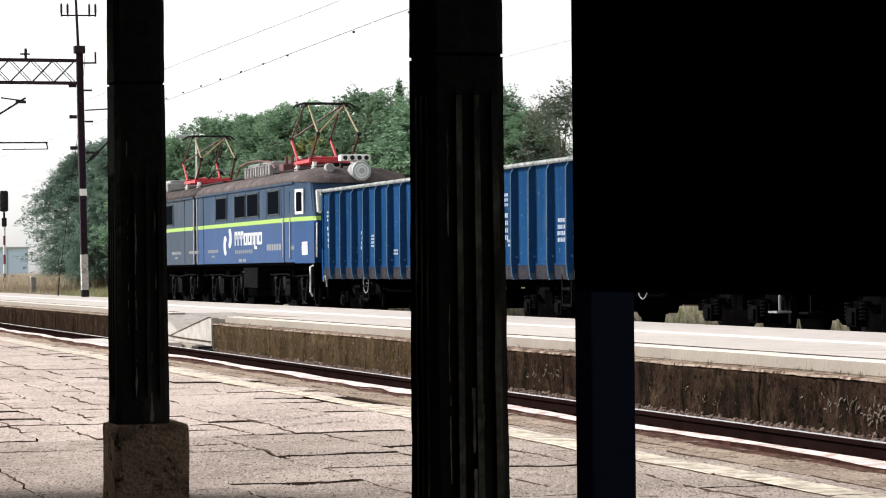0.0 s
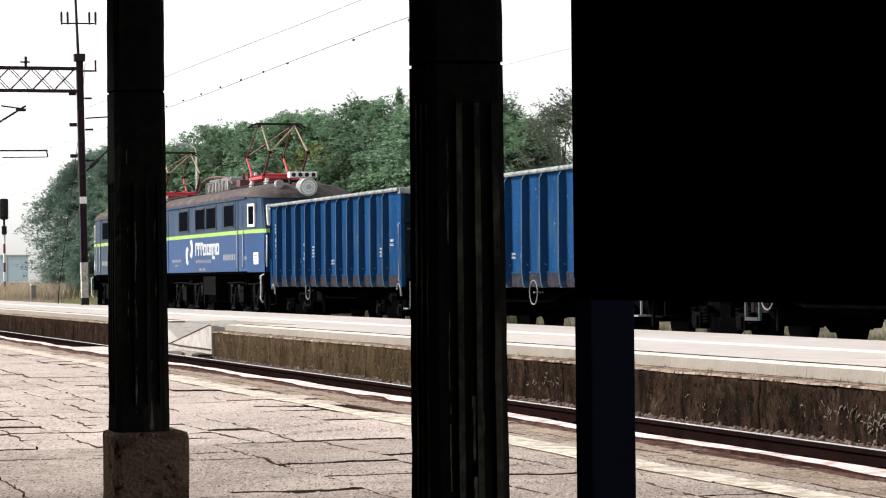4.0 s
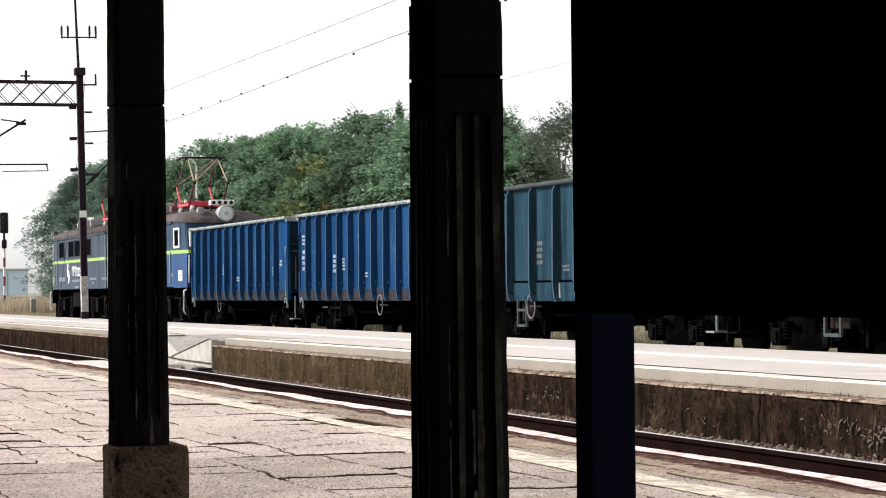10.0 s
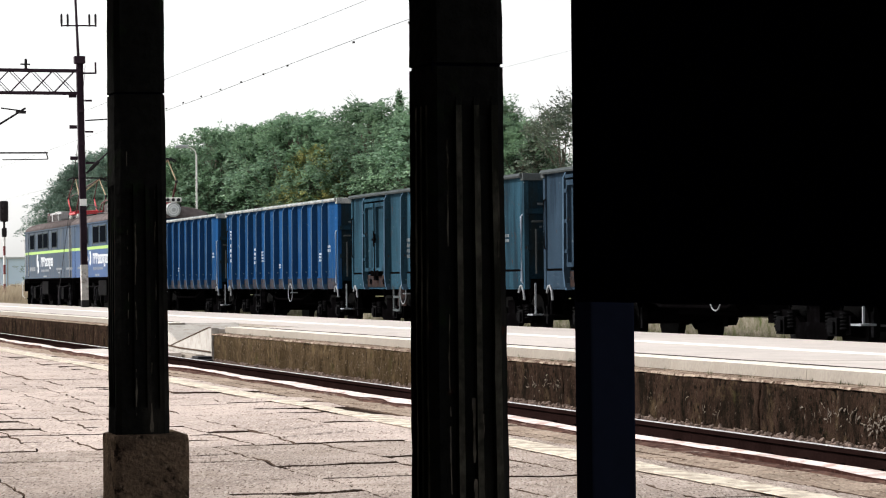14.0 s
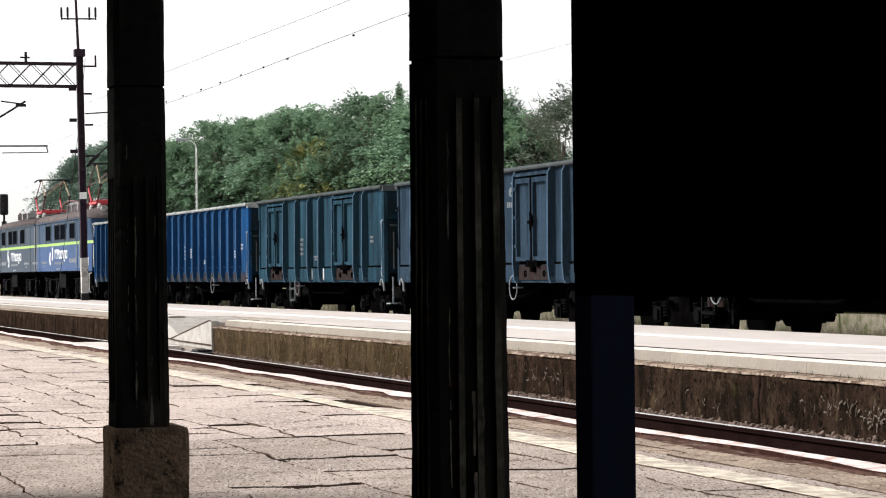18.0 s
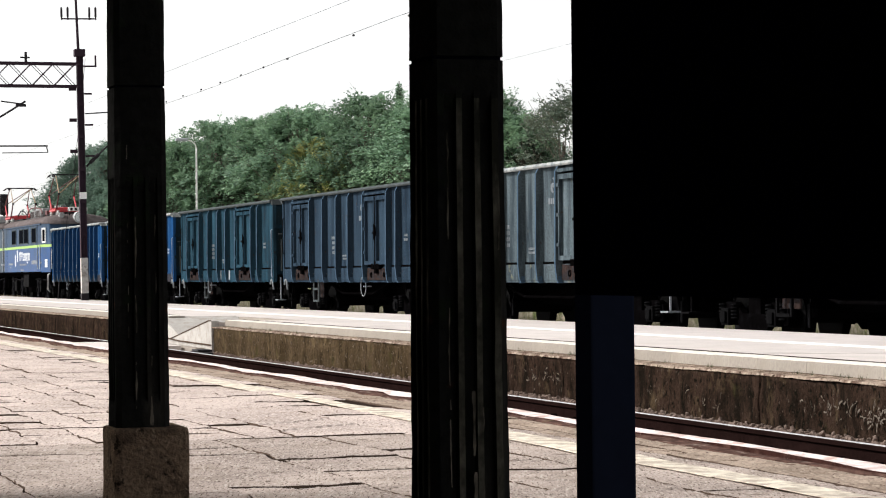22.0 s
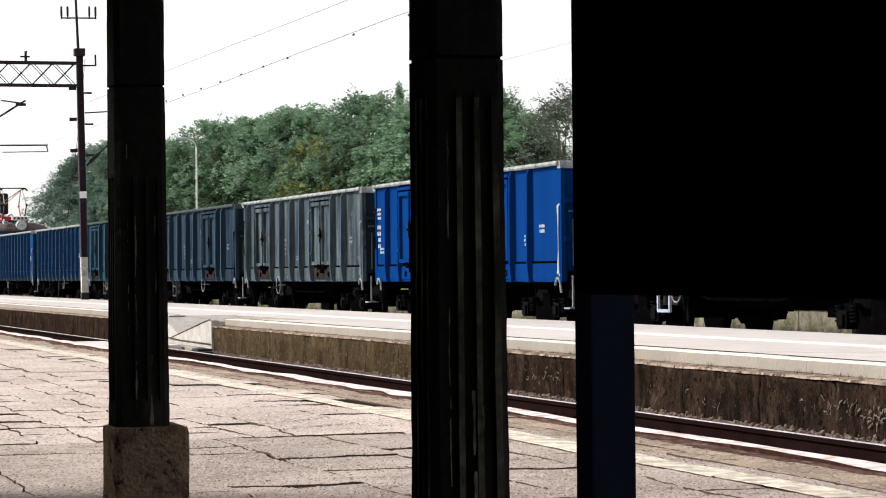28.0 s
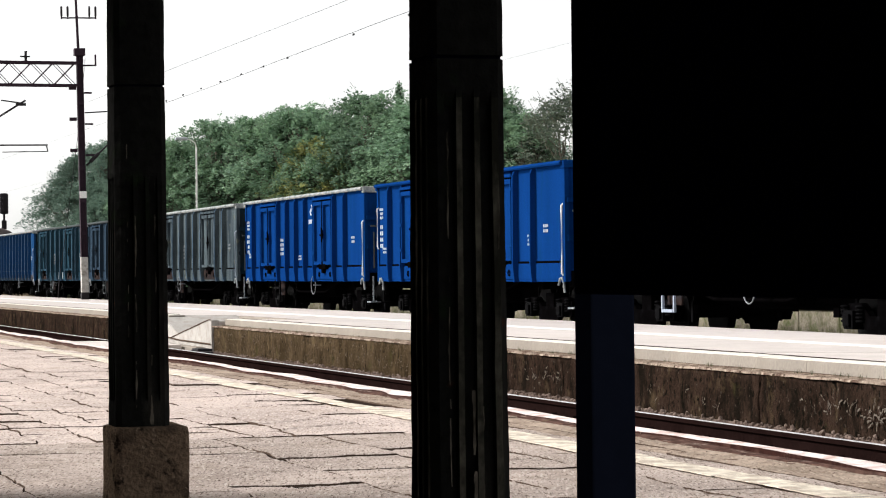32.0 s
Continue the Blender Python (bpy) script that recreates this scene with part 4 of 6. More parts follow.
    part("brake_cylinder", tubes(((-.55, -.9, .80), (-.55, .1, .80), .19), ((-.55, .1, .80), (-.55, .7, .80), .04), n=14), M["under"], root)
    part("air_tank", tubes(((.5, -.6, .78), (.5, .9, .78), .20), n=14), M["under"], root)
    part("brake_rigging", boxes((-.33, -.27, -3.3, 3.3, .56, .84), (-.40, -.34, -5.9, 5.9, .66, .88), (-.9, .9, -2.75, -2.55, .48, .62), (-.9, .9, 2.55, 2.75, .48, .62)), M["under"], root, "shade-black brake pull rods and beams")
    # ribs and doors
    full = mesh_of("rib", rib_bm(zb + .02, zt - .02, .125 if paint == "royal" else .15), (P, P if paint == "royal" else M["worn_rib"]))
    foot = mesh_of("rib_foot", boxes((-.10, 0, -.040, .040, zb - .03, zb + .10), bevel=.008), P if paint == "royal" else M["worn_rib"])
    if style == "plain":
        ys = [-L + .06 + (2 * L - .12) * k / 12 for k in range(1, 12)]
        doors = []
    else:
        ys = [y + o for y in extras["ribs"]]
        doors = [(ys[k], ys[k + 1]) for k in extras["doors"]]
    for s in (-1, 1):
        for yy in ys:
            part("rib", full, None, root, at=Matrix.Translation((s * 1.40, yy, 0)) @ pose(0, 0, 0, 0, 0, 0 if s < 0 else 180))
            part("rib_foot", foot, None, root, "grimy rib foot", at=Matrix.Translation((s * 1.40, yy, 0)) @ pose(0, 0, 0, 0, 0, 0 if s < 0 else 180))
        for a, b in doors:
            c = (a + b) / 2
            # dark plate behind the leaves stands in for shadow, rubber and dirt
            part("door_recess", boxes((s * 1.404 - .004, s * 1.404 + .004, a + .05, b - .05, low + .03, zt - .10)), M["under"], root, "dark plate painted as the shadow gap and dirt round the doors")
            for lo, hi, hand in ((a + .10, c - .055, 1), (c + .055, b - .10, -1)):
                x0, x1 = (-1.445, -1.41) if s < 0 else (1.41, 1.445)
                xo = -1.515 if s < 0 else 1.445
                top = zt - .17
                d = part("side_door", boxes((x0, x1, lo, hi, low + .05, top)), P, root, "hinged side door leaf")
                f = .06
                part("door_frame", boxes((xo, xo + .07, lo, lo + f, low + .05, top), (xo, xo + .07, hi - f, hi, low + .05, top), (xo, xo + .07, lo + f, hi - f, low + .05, low + .05 + f * 1.4),
                                         (xo, xo + .07, lo + f, hi - f, top - f * 1.6, top)), P, d)
                hy = lo if hand > 0 else hi
                for zz in (low + .30, low + .85, low + 1.40):
                    part("hinge", boxes((xo - .015, xo + .03, hy - .07, hy + .07, zz, zz + .07), bevel=.008), P, d)
            part("door_latch", boxes((s * 1.52 - .02, s * 1.52 + .02, c - .03, c + .03, low + .62, low + .98), (s * 1.53 - .02, s * 1.53 + .02, c - .14, c + .12, low + .76, low + .81), (s * 1.54 - .015, s * 1.54 + .015, c - .14, c - .09, low + .70, low + .92), bevel=.006), M["under"], root)
            part("lock_rod", tubes(((s * 1.50, c, low + .02), (s * 1.50, c, zt - .20), .022)), M["under"], root)
            part("door_bar", boxes((s * 1.47 - .05, s * 1.47 + .05, a + .06, b - .06, zt - .13, zt - .07)), P, root)
            part("threshold", boxes((s * 1.43 - .012, s * 1.43 + .012, a + .07, b - .07, zb + .03, low - .03)), lower if paint == "royal" else M["rust_red"], root, "rust-stained plate under the doors")
            part("door_catch", boxes((s * 1.47 - .05, s * 1.47 + .05, c - .34, c - .12, low - .06, low + .07), (s * 1.47 - .05, s * 1.47 + .05, c + .12, c + .34, low - .06, low + .07), (s * 1.48 - .04, s * 1.48 + .04, c - .08, c + .08, low - .16, low + .12), bevel=.01), M["under"], root, "dark door catches")
            for q in (-.55, .55):
                ring_bm = bmesh.new()
                ring(ring_bm, (s * 1.45, c + q, zb + .15), "x", .055, .014, 12, 5)
                part("lashing_ring", ring_bm, M["under"], root)
    # handrails, steps, hooks at the ends, and a brake wheel
    bright = M["white" if paint == "royal" else "pale_mark"] if extras.get("rails", True) else M["gear"]
    for s in (-1, 1):
        for e in (-1, 1):
            x, y = s * 1.455, e * (L - .05)
            part("handrail", poly_tube([(s * 1.42, y, 1.12), (x, y, 1.15), (x, y, 2.40), (s * 1.42, y, 2.43)] if e < 0 else [(s * 1.42, y, 1.75), (x, y, 1.78), (x, y, 2.66), (s * 1.42, y, 2.69)], .022 if e < 0 else .016), bright if e < 0 or extras.get("both") else M["gear"], root, "upright grab rail")
            yo = e * (L + .16)
            part("step", boxes((s * 1.25 - .12, s * 1.25 + .12, yo - .16, yo + .16, .50, .53), (s * 1.25 - .015, s * 1.25 + .015, yo - .015, yo + .015, .53, 1.12)), M["faded"] if e < 0 else M["gear"], root, "shunter's step")
            yh = e * (L - .20)
            part("tow_hook", poly_tube([(s * 1.41, yh - .17, .80), (s * 1.42, yh - .15, .97), (s * 1.42, yh - .06, 1.07), (s * 1.42, yh + .06, 1.05), (s * 1.42, yh + .13, .94)], .026, 6), M["rim_pale" if paint == "royal" else "faded"], root, "pale curved rope hook")
        lz = extras.get("rungs", (.50, .80))
        xl, yl = s * 1.40, extras.get("step", 2.04) + o
        part("step_ladder", boxes((xl - .02, xl + .02, yl, yl + .05, lz[0], 1.10), (xl - .02, xl + .02, yl + .51, yl + .56, lz[0], 1.10), *[(xl - .03, xl + .03, yl + .05, yl + .51, z, z + .05) for z in lz]), M[extras.get("ladder", "gear")], root, "side step ladder")
        part("ladder_back", boxes((xl - s * .12 - .01, xl - s * .12 + .01, yl - .04, yl + .60, .62, 1.0)), M["rust_red" if style == "doors" else "under"], root, "grimy plate behind the step")
        part("brake_wheel", S["brake_wheel"], None, root, "pale-rimmed hand brake wheel", at=(s * 1.42, extras.get("wheel_at", -1.2) + o, .90))
    for y in (-4.5, 4.5):
        bogie(root, y, S)
    m1 = extras.get("m1", 1.1)
    rows = [(m1, 2.05, .52, .075, 4), (m1 - .62, 1.98, .26, .05, 4), (extras.get("m2", -4.9), 1.85, .30, .05, 3), (5.72, 2.62, .26, .06, 3), (5.74, 2.20, .22, .09, 4), (5.35, 1.72, .40, .05, 2), (-5.75, 2.02, .26, .06, 2), (-.4, 1.62, .34, .045, 2), (3.1, 1.70, .22, .05, 2)]
    if style == "doors" and paint != "royal":
        rows = rows[:1] + rows[6:8]
    for y in extras.get("tabs", ()):
        part("label_plate", boxes((-1.436, -1.424, y + o, y + o + .17, 1.06, 1.34)), M["chalk_white"], root, "small white plate on the sill")
    markings(root, -1, [(r[0] + o, *r[1:]) for r in rows], rnd, paint in ("royal", "blue"))
    if extras.get("mark"):
        bm = bmesh.new()
        y0 = extras["mark"] + o
        for q, cz in ((-1, 2.76), (1, 2.86)):
            pr = None
            for k in range(9):
                a = radians((-80 if q < 0 else 100) + k * 20)
                cur = [bm.verts.new((-1.4075, y0 + q * .06 + r * math.cos(a) * 1.3, cz + r * math.sin(a))) for r in (.075, .08 + .08 * math.sin(math.pi * k / 8))]
                if pr:
                    bm.faces.new((pr[0], pr[1], cur[1], cur[0]))
                pr = cur
        for k in range(5):
            box(bm, -1.409, -1.4055, y0 - .30 + k * .12, y0 - .21 + k * .12, 2.46, 2.57)
        part("owner_mark", bm, M["pale_mark" if paint == "royal" else "faded" if paint == "blue" else "faint_mark"], root, "small faded white emblem")["kind"] = "stuff"
    # end wall lettering and a short pale bar
    bm = bmesh.new()
    for i in range(5):
        u = -1.05 + rnd.uniform(-.08, .08)
        while u < -.35 + rnd.uniform(-.2, .1):
            w = rnd.uniform(.05, .13)
            box(bm, u, u + w, -L - .030, -L - .026, 2.18 - i * .10, 2.22 - i * .10)
            u += w + .05
    box(bm, -1.15, -.75, -L - .032, -L - .026, 2.62, 2.66)
    part("end_lettering", bm, M["faint_mark"], root, "rows of small pale bars on the end wall")["kind"] = "stuff"
    return root


def loft(sections, material, name, parent, label="", smooth=False, caps=(True, True)):
    """sections: rows of points (x, y, z), each row with as many points; open outlines are closed."""
    bm = bmesh.new()
    rows = [[bm.verts.new(p) for p in s] for s in sections]
    k = len(rows[0])
    for a, b in zip(rows, rows[1:]):
        for i in range(k):
            bm.faces.new((a[i], a[(i + 1) % k], b[(i + 1) % k], b[i]))
    if caps[0]:
        bm.faces.new(rows[0][::-1])
    if caps[1]:
        bm.faces.new(rows[-1])
    return part(name, bm, material, parent, label, smooth)


def pantograph(root, y, high, near):
    """A diamond current collector standing on a red base frame; near = the side whose lower arms are sooty."""
    bx, by = .60, .82
    p = part("pantograph", boxes((-bx, bx, y - by - .05, y - by + .05, 4.10, 4.19), (-bx, bx, y + by - .05, y + by + .05, 4.10, 4.19), (-bx - .05, -bx + .05, y - by - .05, y + by + .05, 4.10, 4.19), (bx - .05, bx + .05, y - by - .05, y + by + .05, 4.10, 4.19), bevel=.012), M["red"], root, "raised red diamond pantograph")
    for sx in (-.52, .52):
        for sy in (-.95, .95):
            part("insulator", tubes(((sx, y + sy, 3.86), (sx, y + sy, 4.12), .06), ((sx, y + sy, 3.93), (sx, y + sy, 3.96), .10), ((sx, y + sy, 4.0), (sx, y + sy, 4.03), .10), n=12), M["white"], p)
    for sy in (-1, 1):
        part("drive_shaft", tubes(((-.62, y + sy * .72, 4.22), (.62, y + sy * .72, 4.22), .045)), M["red"], p)
        for sx in (-.22, .22):
            part("spring_box", tubes(((sx, y + sy * .15, 4.26), (sx, y + sy * .70, 4.24), .05)), M["pan_dark"], p)
    knee, top = 4.84, high
    for sx in (-1, 1):
        for sy in (-1, 1):
            sooty = sy == near
            part("lower_arm", tubes(((sx * .56, y + sy * .72, 4.20), (sx * .56, y + sy * 1.53, knee), .040, .030)), M["pan_dark" if sooty else "red"], p)
            part("upper_arm", tubes(((sx * .56, y + sy * 1.53, knee), (sx * .50, y + sy * .22, top - .06), .026, .020)), M["rusty_arm" if sooty else "pan_dark"], p)
            part("knee_joint", tubes(((sx * .56 - .05, y + sy * 1.53, knee), (sx * .56 + .05, y + sy * 1.53, knee), .05)), M["dark"], p)
    for sy in (-1, 1):
        q = 1 if near < 0 else -1
        part("cross_brace", tubes(((-q * .56, y + sy * 1.53, knee), (q * .48, y + sy * .24, top - .08), .022)), M["rusty_arm" if sy == near else "pan_dark"], p)
        part("contact_strip", poly_tube([(-.82, y + sy * .20, top - .12), (-.70, y + sy * .20, top - .02), (-.62, y + sy * .20, top), (.62, y + sy * .20, top), (.70, y + sy * .20, top - .02), (.82, y + sy * .20, top - .12)], .026), M["dark"], p)
    part("head_bar", boxes((-.60, -.52, y - .22, y + .22, top - .10, top - .02), (.52, .60, y - .22, y + .22, top - .10, top - .02)), M["dark"], p)
    return p


def loco_section(label, pan_y, high, Lb, S, low_paint, up_paint):
    """One half of a twin locomotive: cab at -y, coupling to its twin at +y. z from the rail."""
    root = thing("electric_locomotive", label, "locomotive", "locomotive halves")
    Lc, hw = -7.20, 1.50
    zs, ze = 2.49, 3.50
    def box_row(y, w, z0, z1, lean0=0.0, lean1=0.0):
        return [(-w, y + lean0, z0), (w, y + lean0, z0), (w, y + lean1, z1), (-w, y + lean1, z1)]
    loft([box_row(Lc, 1.28, 1.40, zs, .12, 0), box_row(Lc + .06, 1.33, 1.40, zs), box_row(Lc + 1.50, hw, 1.40, zs), box_row(Lb, hw, 1.40, zs)], M[low_paint], "lower_body", root, "blue lower body side")
    loft([box_row(Lc - .01, 1.288, zs, zs + .11, 0, .08), box_row(Lc + .05, 1.338, zs, zs + .11, 0, .06), box_row(Lc + 1.50, hw + .008, zs, zs + .11), box_row(Lb, hw + .008, zs, zs + .11)], M["stripe"], "stripe", root, "lime green waist stripe")
    loft([box_row(Lc, 1.28, zs + .11, ze, .10, .45), box_row(Lc + .06, 1.33, zs + .11, ze, .10, .42), box_row(Lc + 1.50, hw, zs + .11, ze), box_row(Lb, hw, zs + .11, ze)], M[up_paint], "upper_body", root, "dusty blue upper body side")
    def roof_row(y, w, h, base):
        n = 12
        return [(w * math.cos(math.pi * k / n), y, base + h * math.sin(math.pi * k / n) ** .8) for k in range(n + 1)]
    loft([roof_row(Lc + .36, 1.22, .05, ze - .04), roof_row(Lc + .46, 1.33, .18, ze - .02), roof_row(Lc + .9, 1.44, .36, ze), roof_row(Lc + 1.8, hw + .03, .46, ze), roof_row(Lb, hw + .03, .46, ze)], M["roof"], "roof", root, "sooty curved roof", smooth=True)
    for k in range(1, 9):
        y = Lc + 1.6 + k * 1.45
        loft([roof_row(y, hw + .04, .475, ze), roof_row(y + .06, hw + .04, .475, ze)], M["roof"], "roof_seam", root, caps=(False, False))
    for s in (-1, 1):
        part("rain_gutter", boxes((s * (hw + .03) - .02, s * (hw + .03) + .02, Lc + 1.5, Lb, ze - .03, ze + .02)), M[up_paint], root)
        for yy in (2.62, 2.95, 4.72, 5.55, 8.82, 9.72, 11.42, 13.2):
            part("body_seam", boxes((s * (hw + .004) - .006, s * (hw + .004) + .006, Lc + yy, Lc + yy + .035, 1.42 if yy in (2.62, 13.2) else zs + .14, ze - .02)), M["dark" if yy in (2.62, 13.2) else up_paint], root)
        part("end_post", boxes((s * (hw + .01) - .012, s * (hw + .01) + .012, Lb - .14, Lb - .02, 1.46, ze - .06)), M["faded"], root, "pale scuffed rear edge")
        part("floor_beam", boxes((s * (hw - .01) - .02, s * (hw - .01) + .02, Lc + 1.5, Lb, 1.36, 1.43)), M["under"], root)
        x = s * (hw + .002)
        def pane(name, y0, y1, z0, z1, material, frame_mat, t=.035, lab=""):
            w = part(name, boxes((x - .012, x + .012, y0, y1, z0, z1), bevel=.008), material, root, lab)
            part("window_frame", boxes((x - .02, x + .02, y0 - t, y0, z0 - t, z1 + t), (x - .02, x + .02, y1, y1 + t, z0 - t, z1 + t), (x - .02, x + .02, y0, y1, z0 - t, z0), (x - .02, x + .02, y0, y1, z1, z1 + t)), frame_mat, w)
        # the cab side tapers towards the nose
        def on_taper(u):
            return Matrix.Translation((s * (1.33 + .118 * (u - .06) + .004), Lc + u, 0)) @ Matrix.Rotation(-s * math.atan(.118), 4, "Z")
        cw = part("cab_window", boxes((-.010, .010, -.225, .225, 2.74, 3.25), bevel=.008), M["glass"], root, "white-framed cab side window", at=on_taper(1.10))
        part("window_frame", boxes((-.02, .02, -.295, -.225, 2.67, 3.32), (-.02, .02, .225, .295, 2.67, 3.32), (-.02, .02, -.225, .225, 2.67, 2.74), (-.02, .02, -.225, .225, 3.25, 3.32)), M["white"], cw)
        for y0, y1 in ((4.0, 5.3), (6.5, 7.85), (8.15, 9.5), (10.7, 12.1)):
            pane("side_window", Lc - .8 + y0, Lc - .8 + y1, 2.74, 3.34, M["glass"], M["rim_dark"], .04, "dark machine-room window")
        part("cab_door", boxes((x - .008, x + .008, Lc + 1.93, Lc + 2.58, 1.5, zs - .01)), M[low_paint], root)
        part("door_glass", boxes((x - .008, x + .008, Lc + 1.98, Lc + 2.53, zs + .22, 3.28), bevel=.006), M[up_paint], root)
        for yy in (Lc + 1.88, Lc + 2.66):
            part("door_rail", tubes(((x + s * .03, yy, 1.55), (x + s * .03, yy, 2.6), .016)), M["galv"], root)
        # emblem: two curved halves, and a row of plain bars reading away from it
        e0 = x + s * .004
        ec = Lc + (9.76 if s < 0 else 5.55)
        for cy, cz, a0 in ((ec - s * .11, 1.94, -80 if s < 0 else 80), (ec + s * .11, 2.18, 100 if s < 0 else 260)):
            bm = bmesh.new()
            pr = None
            for q in range(13):
                a = radians(a0 + q * (14 if s < 0 else -14) * 1.0)
                r0, r1 = .15, .16 + .28 * math.sin(math.pi * q / 12)
                cur = [bm.verts.new((e0, cy + r * math.cos(a) * 1.05, cz + r * math.sin(a) * 1.15)) for r in (r0, r1)]
                if pr:
                    bm.faces.new((pr[0], pr[1], cur[1], cur[0]))
                pr = cur
            part("emblem_half", bm, M["chalk_white"], root, "curved white half of an emblem")
        bm = bmesh.new()
        yy = Lc + (8.78 if s < 0 else 6.55)
        def bar(u0, u1, z0, z1):
            box(bm, e0 - .002, e0 + .002, min(yy + s * u0, yy + s * u1), max(yy + s * u0, yy + s * u1), z0, z1)
        for w, h, drop in ((.34, .40, 0), (.36, .40, 0), (.34, .40, 0), (.44, .34, 0), (.46, .34, 0), (.28, .34, 0), (.44, .34, .12), (.46, .34, 0)):
            bar(0, w * .30, 1.94 - drop, 1.94 + h)
            bar(w * .30, w * .72, 1.94 + h * .76, 1.94 + h)
            bar(w * .72, w, 1.94 + h * (.45 if h > .38 else .02), 1.94 + h * .98)
            if h < .38 and w > .3:
                bar(w * .30, w * .72, 1.94 - drop, 1.94 - drop + h * .22)
            yy += s * (w + .055)
        part("wordmark", bm, M["chalk_white"], root, "white lettering shown as bars")
        bm = bmesh.new()
        for k in range(9):
            u = Lc + (8.70 if s < 0 else 6.63) + s * k * .26
            box(bm, e0 - .002, e0 + .002, min(u, u + s * .15), max(u, u + s * .15), 1.71, 1.81)
        part("lower_wordmark", bm, M["faded"], root, "small pale bars under the large ones")["kind"] = "stuff"
        for y0, n, step, h, paint in ((3.02, 6, .29, .17, "faded"), (11.1, 8, .19, .09, "faded"), (11.6, 3, .16, .06, "faded"), (1.54, 3, .13, .10, "faded"), (7.3, 2, .55, .08, "faded"), (13.9, 5, .16, .09, "faded")):
            bm = bmesh.new()
            for k in range(n):
                z0 = 1.47 if y0 == 7.3 else 1.62 if y0 == 11.6 else 1.76
                box(bm, e0 - .002, e0 + .002, Lc + y0 + k * step, Lc + y0 + k * step + step * .72, z0, z0 + h)
            part("lettering", bm, M[paint], root, "row of small white bars")["kind"] = "stuff"
        part("cab_handrail", poly_tube([(s * 1.36, Lc + .02, 1.34), (s * 1.44, Lc + .06, 1.30), (s * 1.44, Lc + .10, .66), (s * 1.36, Lc + .16, .56)], .026), M["white"], root, "white grab rail below the cab")
        plate = part("data_plate", boxes((-.006, .006, -.20, .20, 1.62, 1.95)), M["white"], root, at=on_taper(.74))
        part("plate_lines", boxes(*[(-.008, .008, -.16, .16, 1.70 + q * .08, 1.72 + q * .08) for q in range(3)]), M["loco_low"], plate)["kind"] = "stuff"
        part("corner_stripe", tubes(((s * 1.27, Lc + .07, 1.55), (s * 1.27, Lc - .01, zs - .06), .022)), M["white"], root, "white edge stripe down the cab corner")
        for yy in (Lc + 1.95, Lb - .3):
            part("side_steps", boxes((s * 1.44 - .08, s * 1.44 + .08, yy, yy + .42, .52, .56), (s * 1.44 - .08, s * 1.44 + .08, yy, yy + .42, .86, .90), (s * 1.40 - .02, s * 1.40 + .02, yy, yy + .04, .52, 1.40), (s * 1.40 - .02, s * 1.40 + .02, yy + .38, yy + .42, .52, 1.40)), M["under"], root)
    # cab front
    for s in (-1, 1):
        sl = .35 / (ze - zs - .11)
        pts = [(s * .10, 2.70), (s * 1.20, 2.70), (s * 1.18, 3.26), (s * .10, 3.26)]
        bm = bmesh.new()
        vs = [bm.verts.new((x, Lc + .10 + (z - zs - .11) * sl - .012, z)) for x, z in pts]
        bm.faces.new(vs)
        w = part("windscreen", bm, M["bright_glass"], root, "windscreen in a white frame")
        bm = bmesh.new()
        for (x0, z0), (x1, z1) in zip(pts, pts[1:] + pts[:1]):
            tube(bm, (x0, Lc + .085 + (z0 - zs - .11) * sl, z0), (x1, Lc + .085 + (z1 - zs - .11) * sl, z1), .035, 6)
        part("windscreen_frame", bm, M["white"], w)
        part("marker_lamp", tubes(((s * .95, Lc + .08, 1.72), (s * .95, Lc - .06, 1.72), .13), n=14), M["lens"], root)
        part("buffer", S["buffer"], None, root, at=(s * .875, Lc + .08, 1.06))
    part("headstock", boxes((-1.35, 1.35, Lc - .02, Lc + .25, .85, 1.40)), M["under"], root)
    part("snow_plough", prism([(Lc - .05, .22), (Lc + .25, .22), (Lc + .12, .85), (Lc - .0, .85)], "x", -1.2, 1.2), M["under"], root)
    bm = tubes(((0, Lc + .75, 3.76), (0, Lc + .32, 3.76), .26), n=20)
    lamp = part("headlamp", bm, M["grey_box"], root, "big round headlamp on the roof")
    part("lens", tubes(((0, Lc + .325, 3.76), (0, Lc + .28, 3.76), .20), n=20), M["lens"], lamp)
    part("bulb_cup", tubes(((0, Lc + .285, 3.76), (0, Lc + .25, 3.76), .075), n=14), M["galv"], lamp)
    bm = bmesh.new()
    ring(bm, (0, Lc + .285, 3.76), "y", .14, .012, 20, 5)
    ring(bm, (0, Lc + .30, 3.76), "y", .23, .03, 20, 6)
    part("lamp_ring", bm, M["galv"], lamp)
    rack = part("horn_rack", boxes((-.40, .40, Lc + .85, Lc + 1.15, 4.04, 4.21), bevel=.03), M["white"], root, "white rack with four dark round openings")
    for k in range(4):
        part("opening", tubes(((-.285 + k * .19, Lc + .86, 4.125), (-.285 + k * .19, Lc + .835, 4.125), .060), n=12), M["dark"], rack)
    for x0 in (-.38, .32):
        part("rack_stand", boxes((x0, x0 + .06, Lc + .95, Lc + 1.1, 3.6, 4.0)), M["dark"], root)
    part("side_lamp", tubes(((-.72, Lc + .95, 3.86), (-.72, Lc + .70, 3.86), .12), ((-.72, Lc + .71, 3.86), (-.72, Lc + .68, 3.86), .075), n=14), M["grey_box"], root, "small grey lamp housing on the roof")
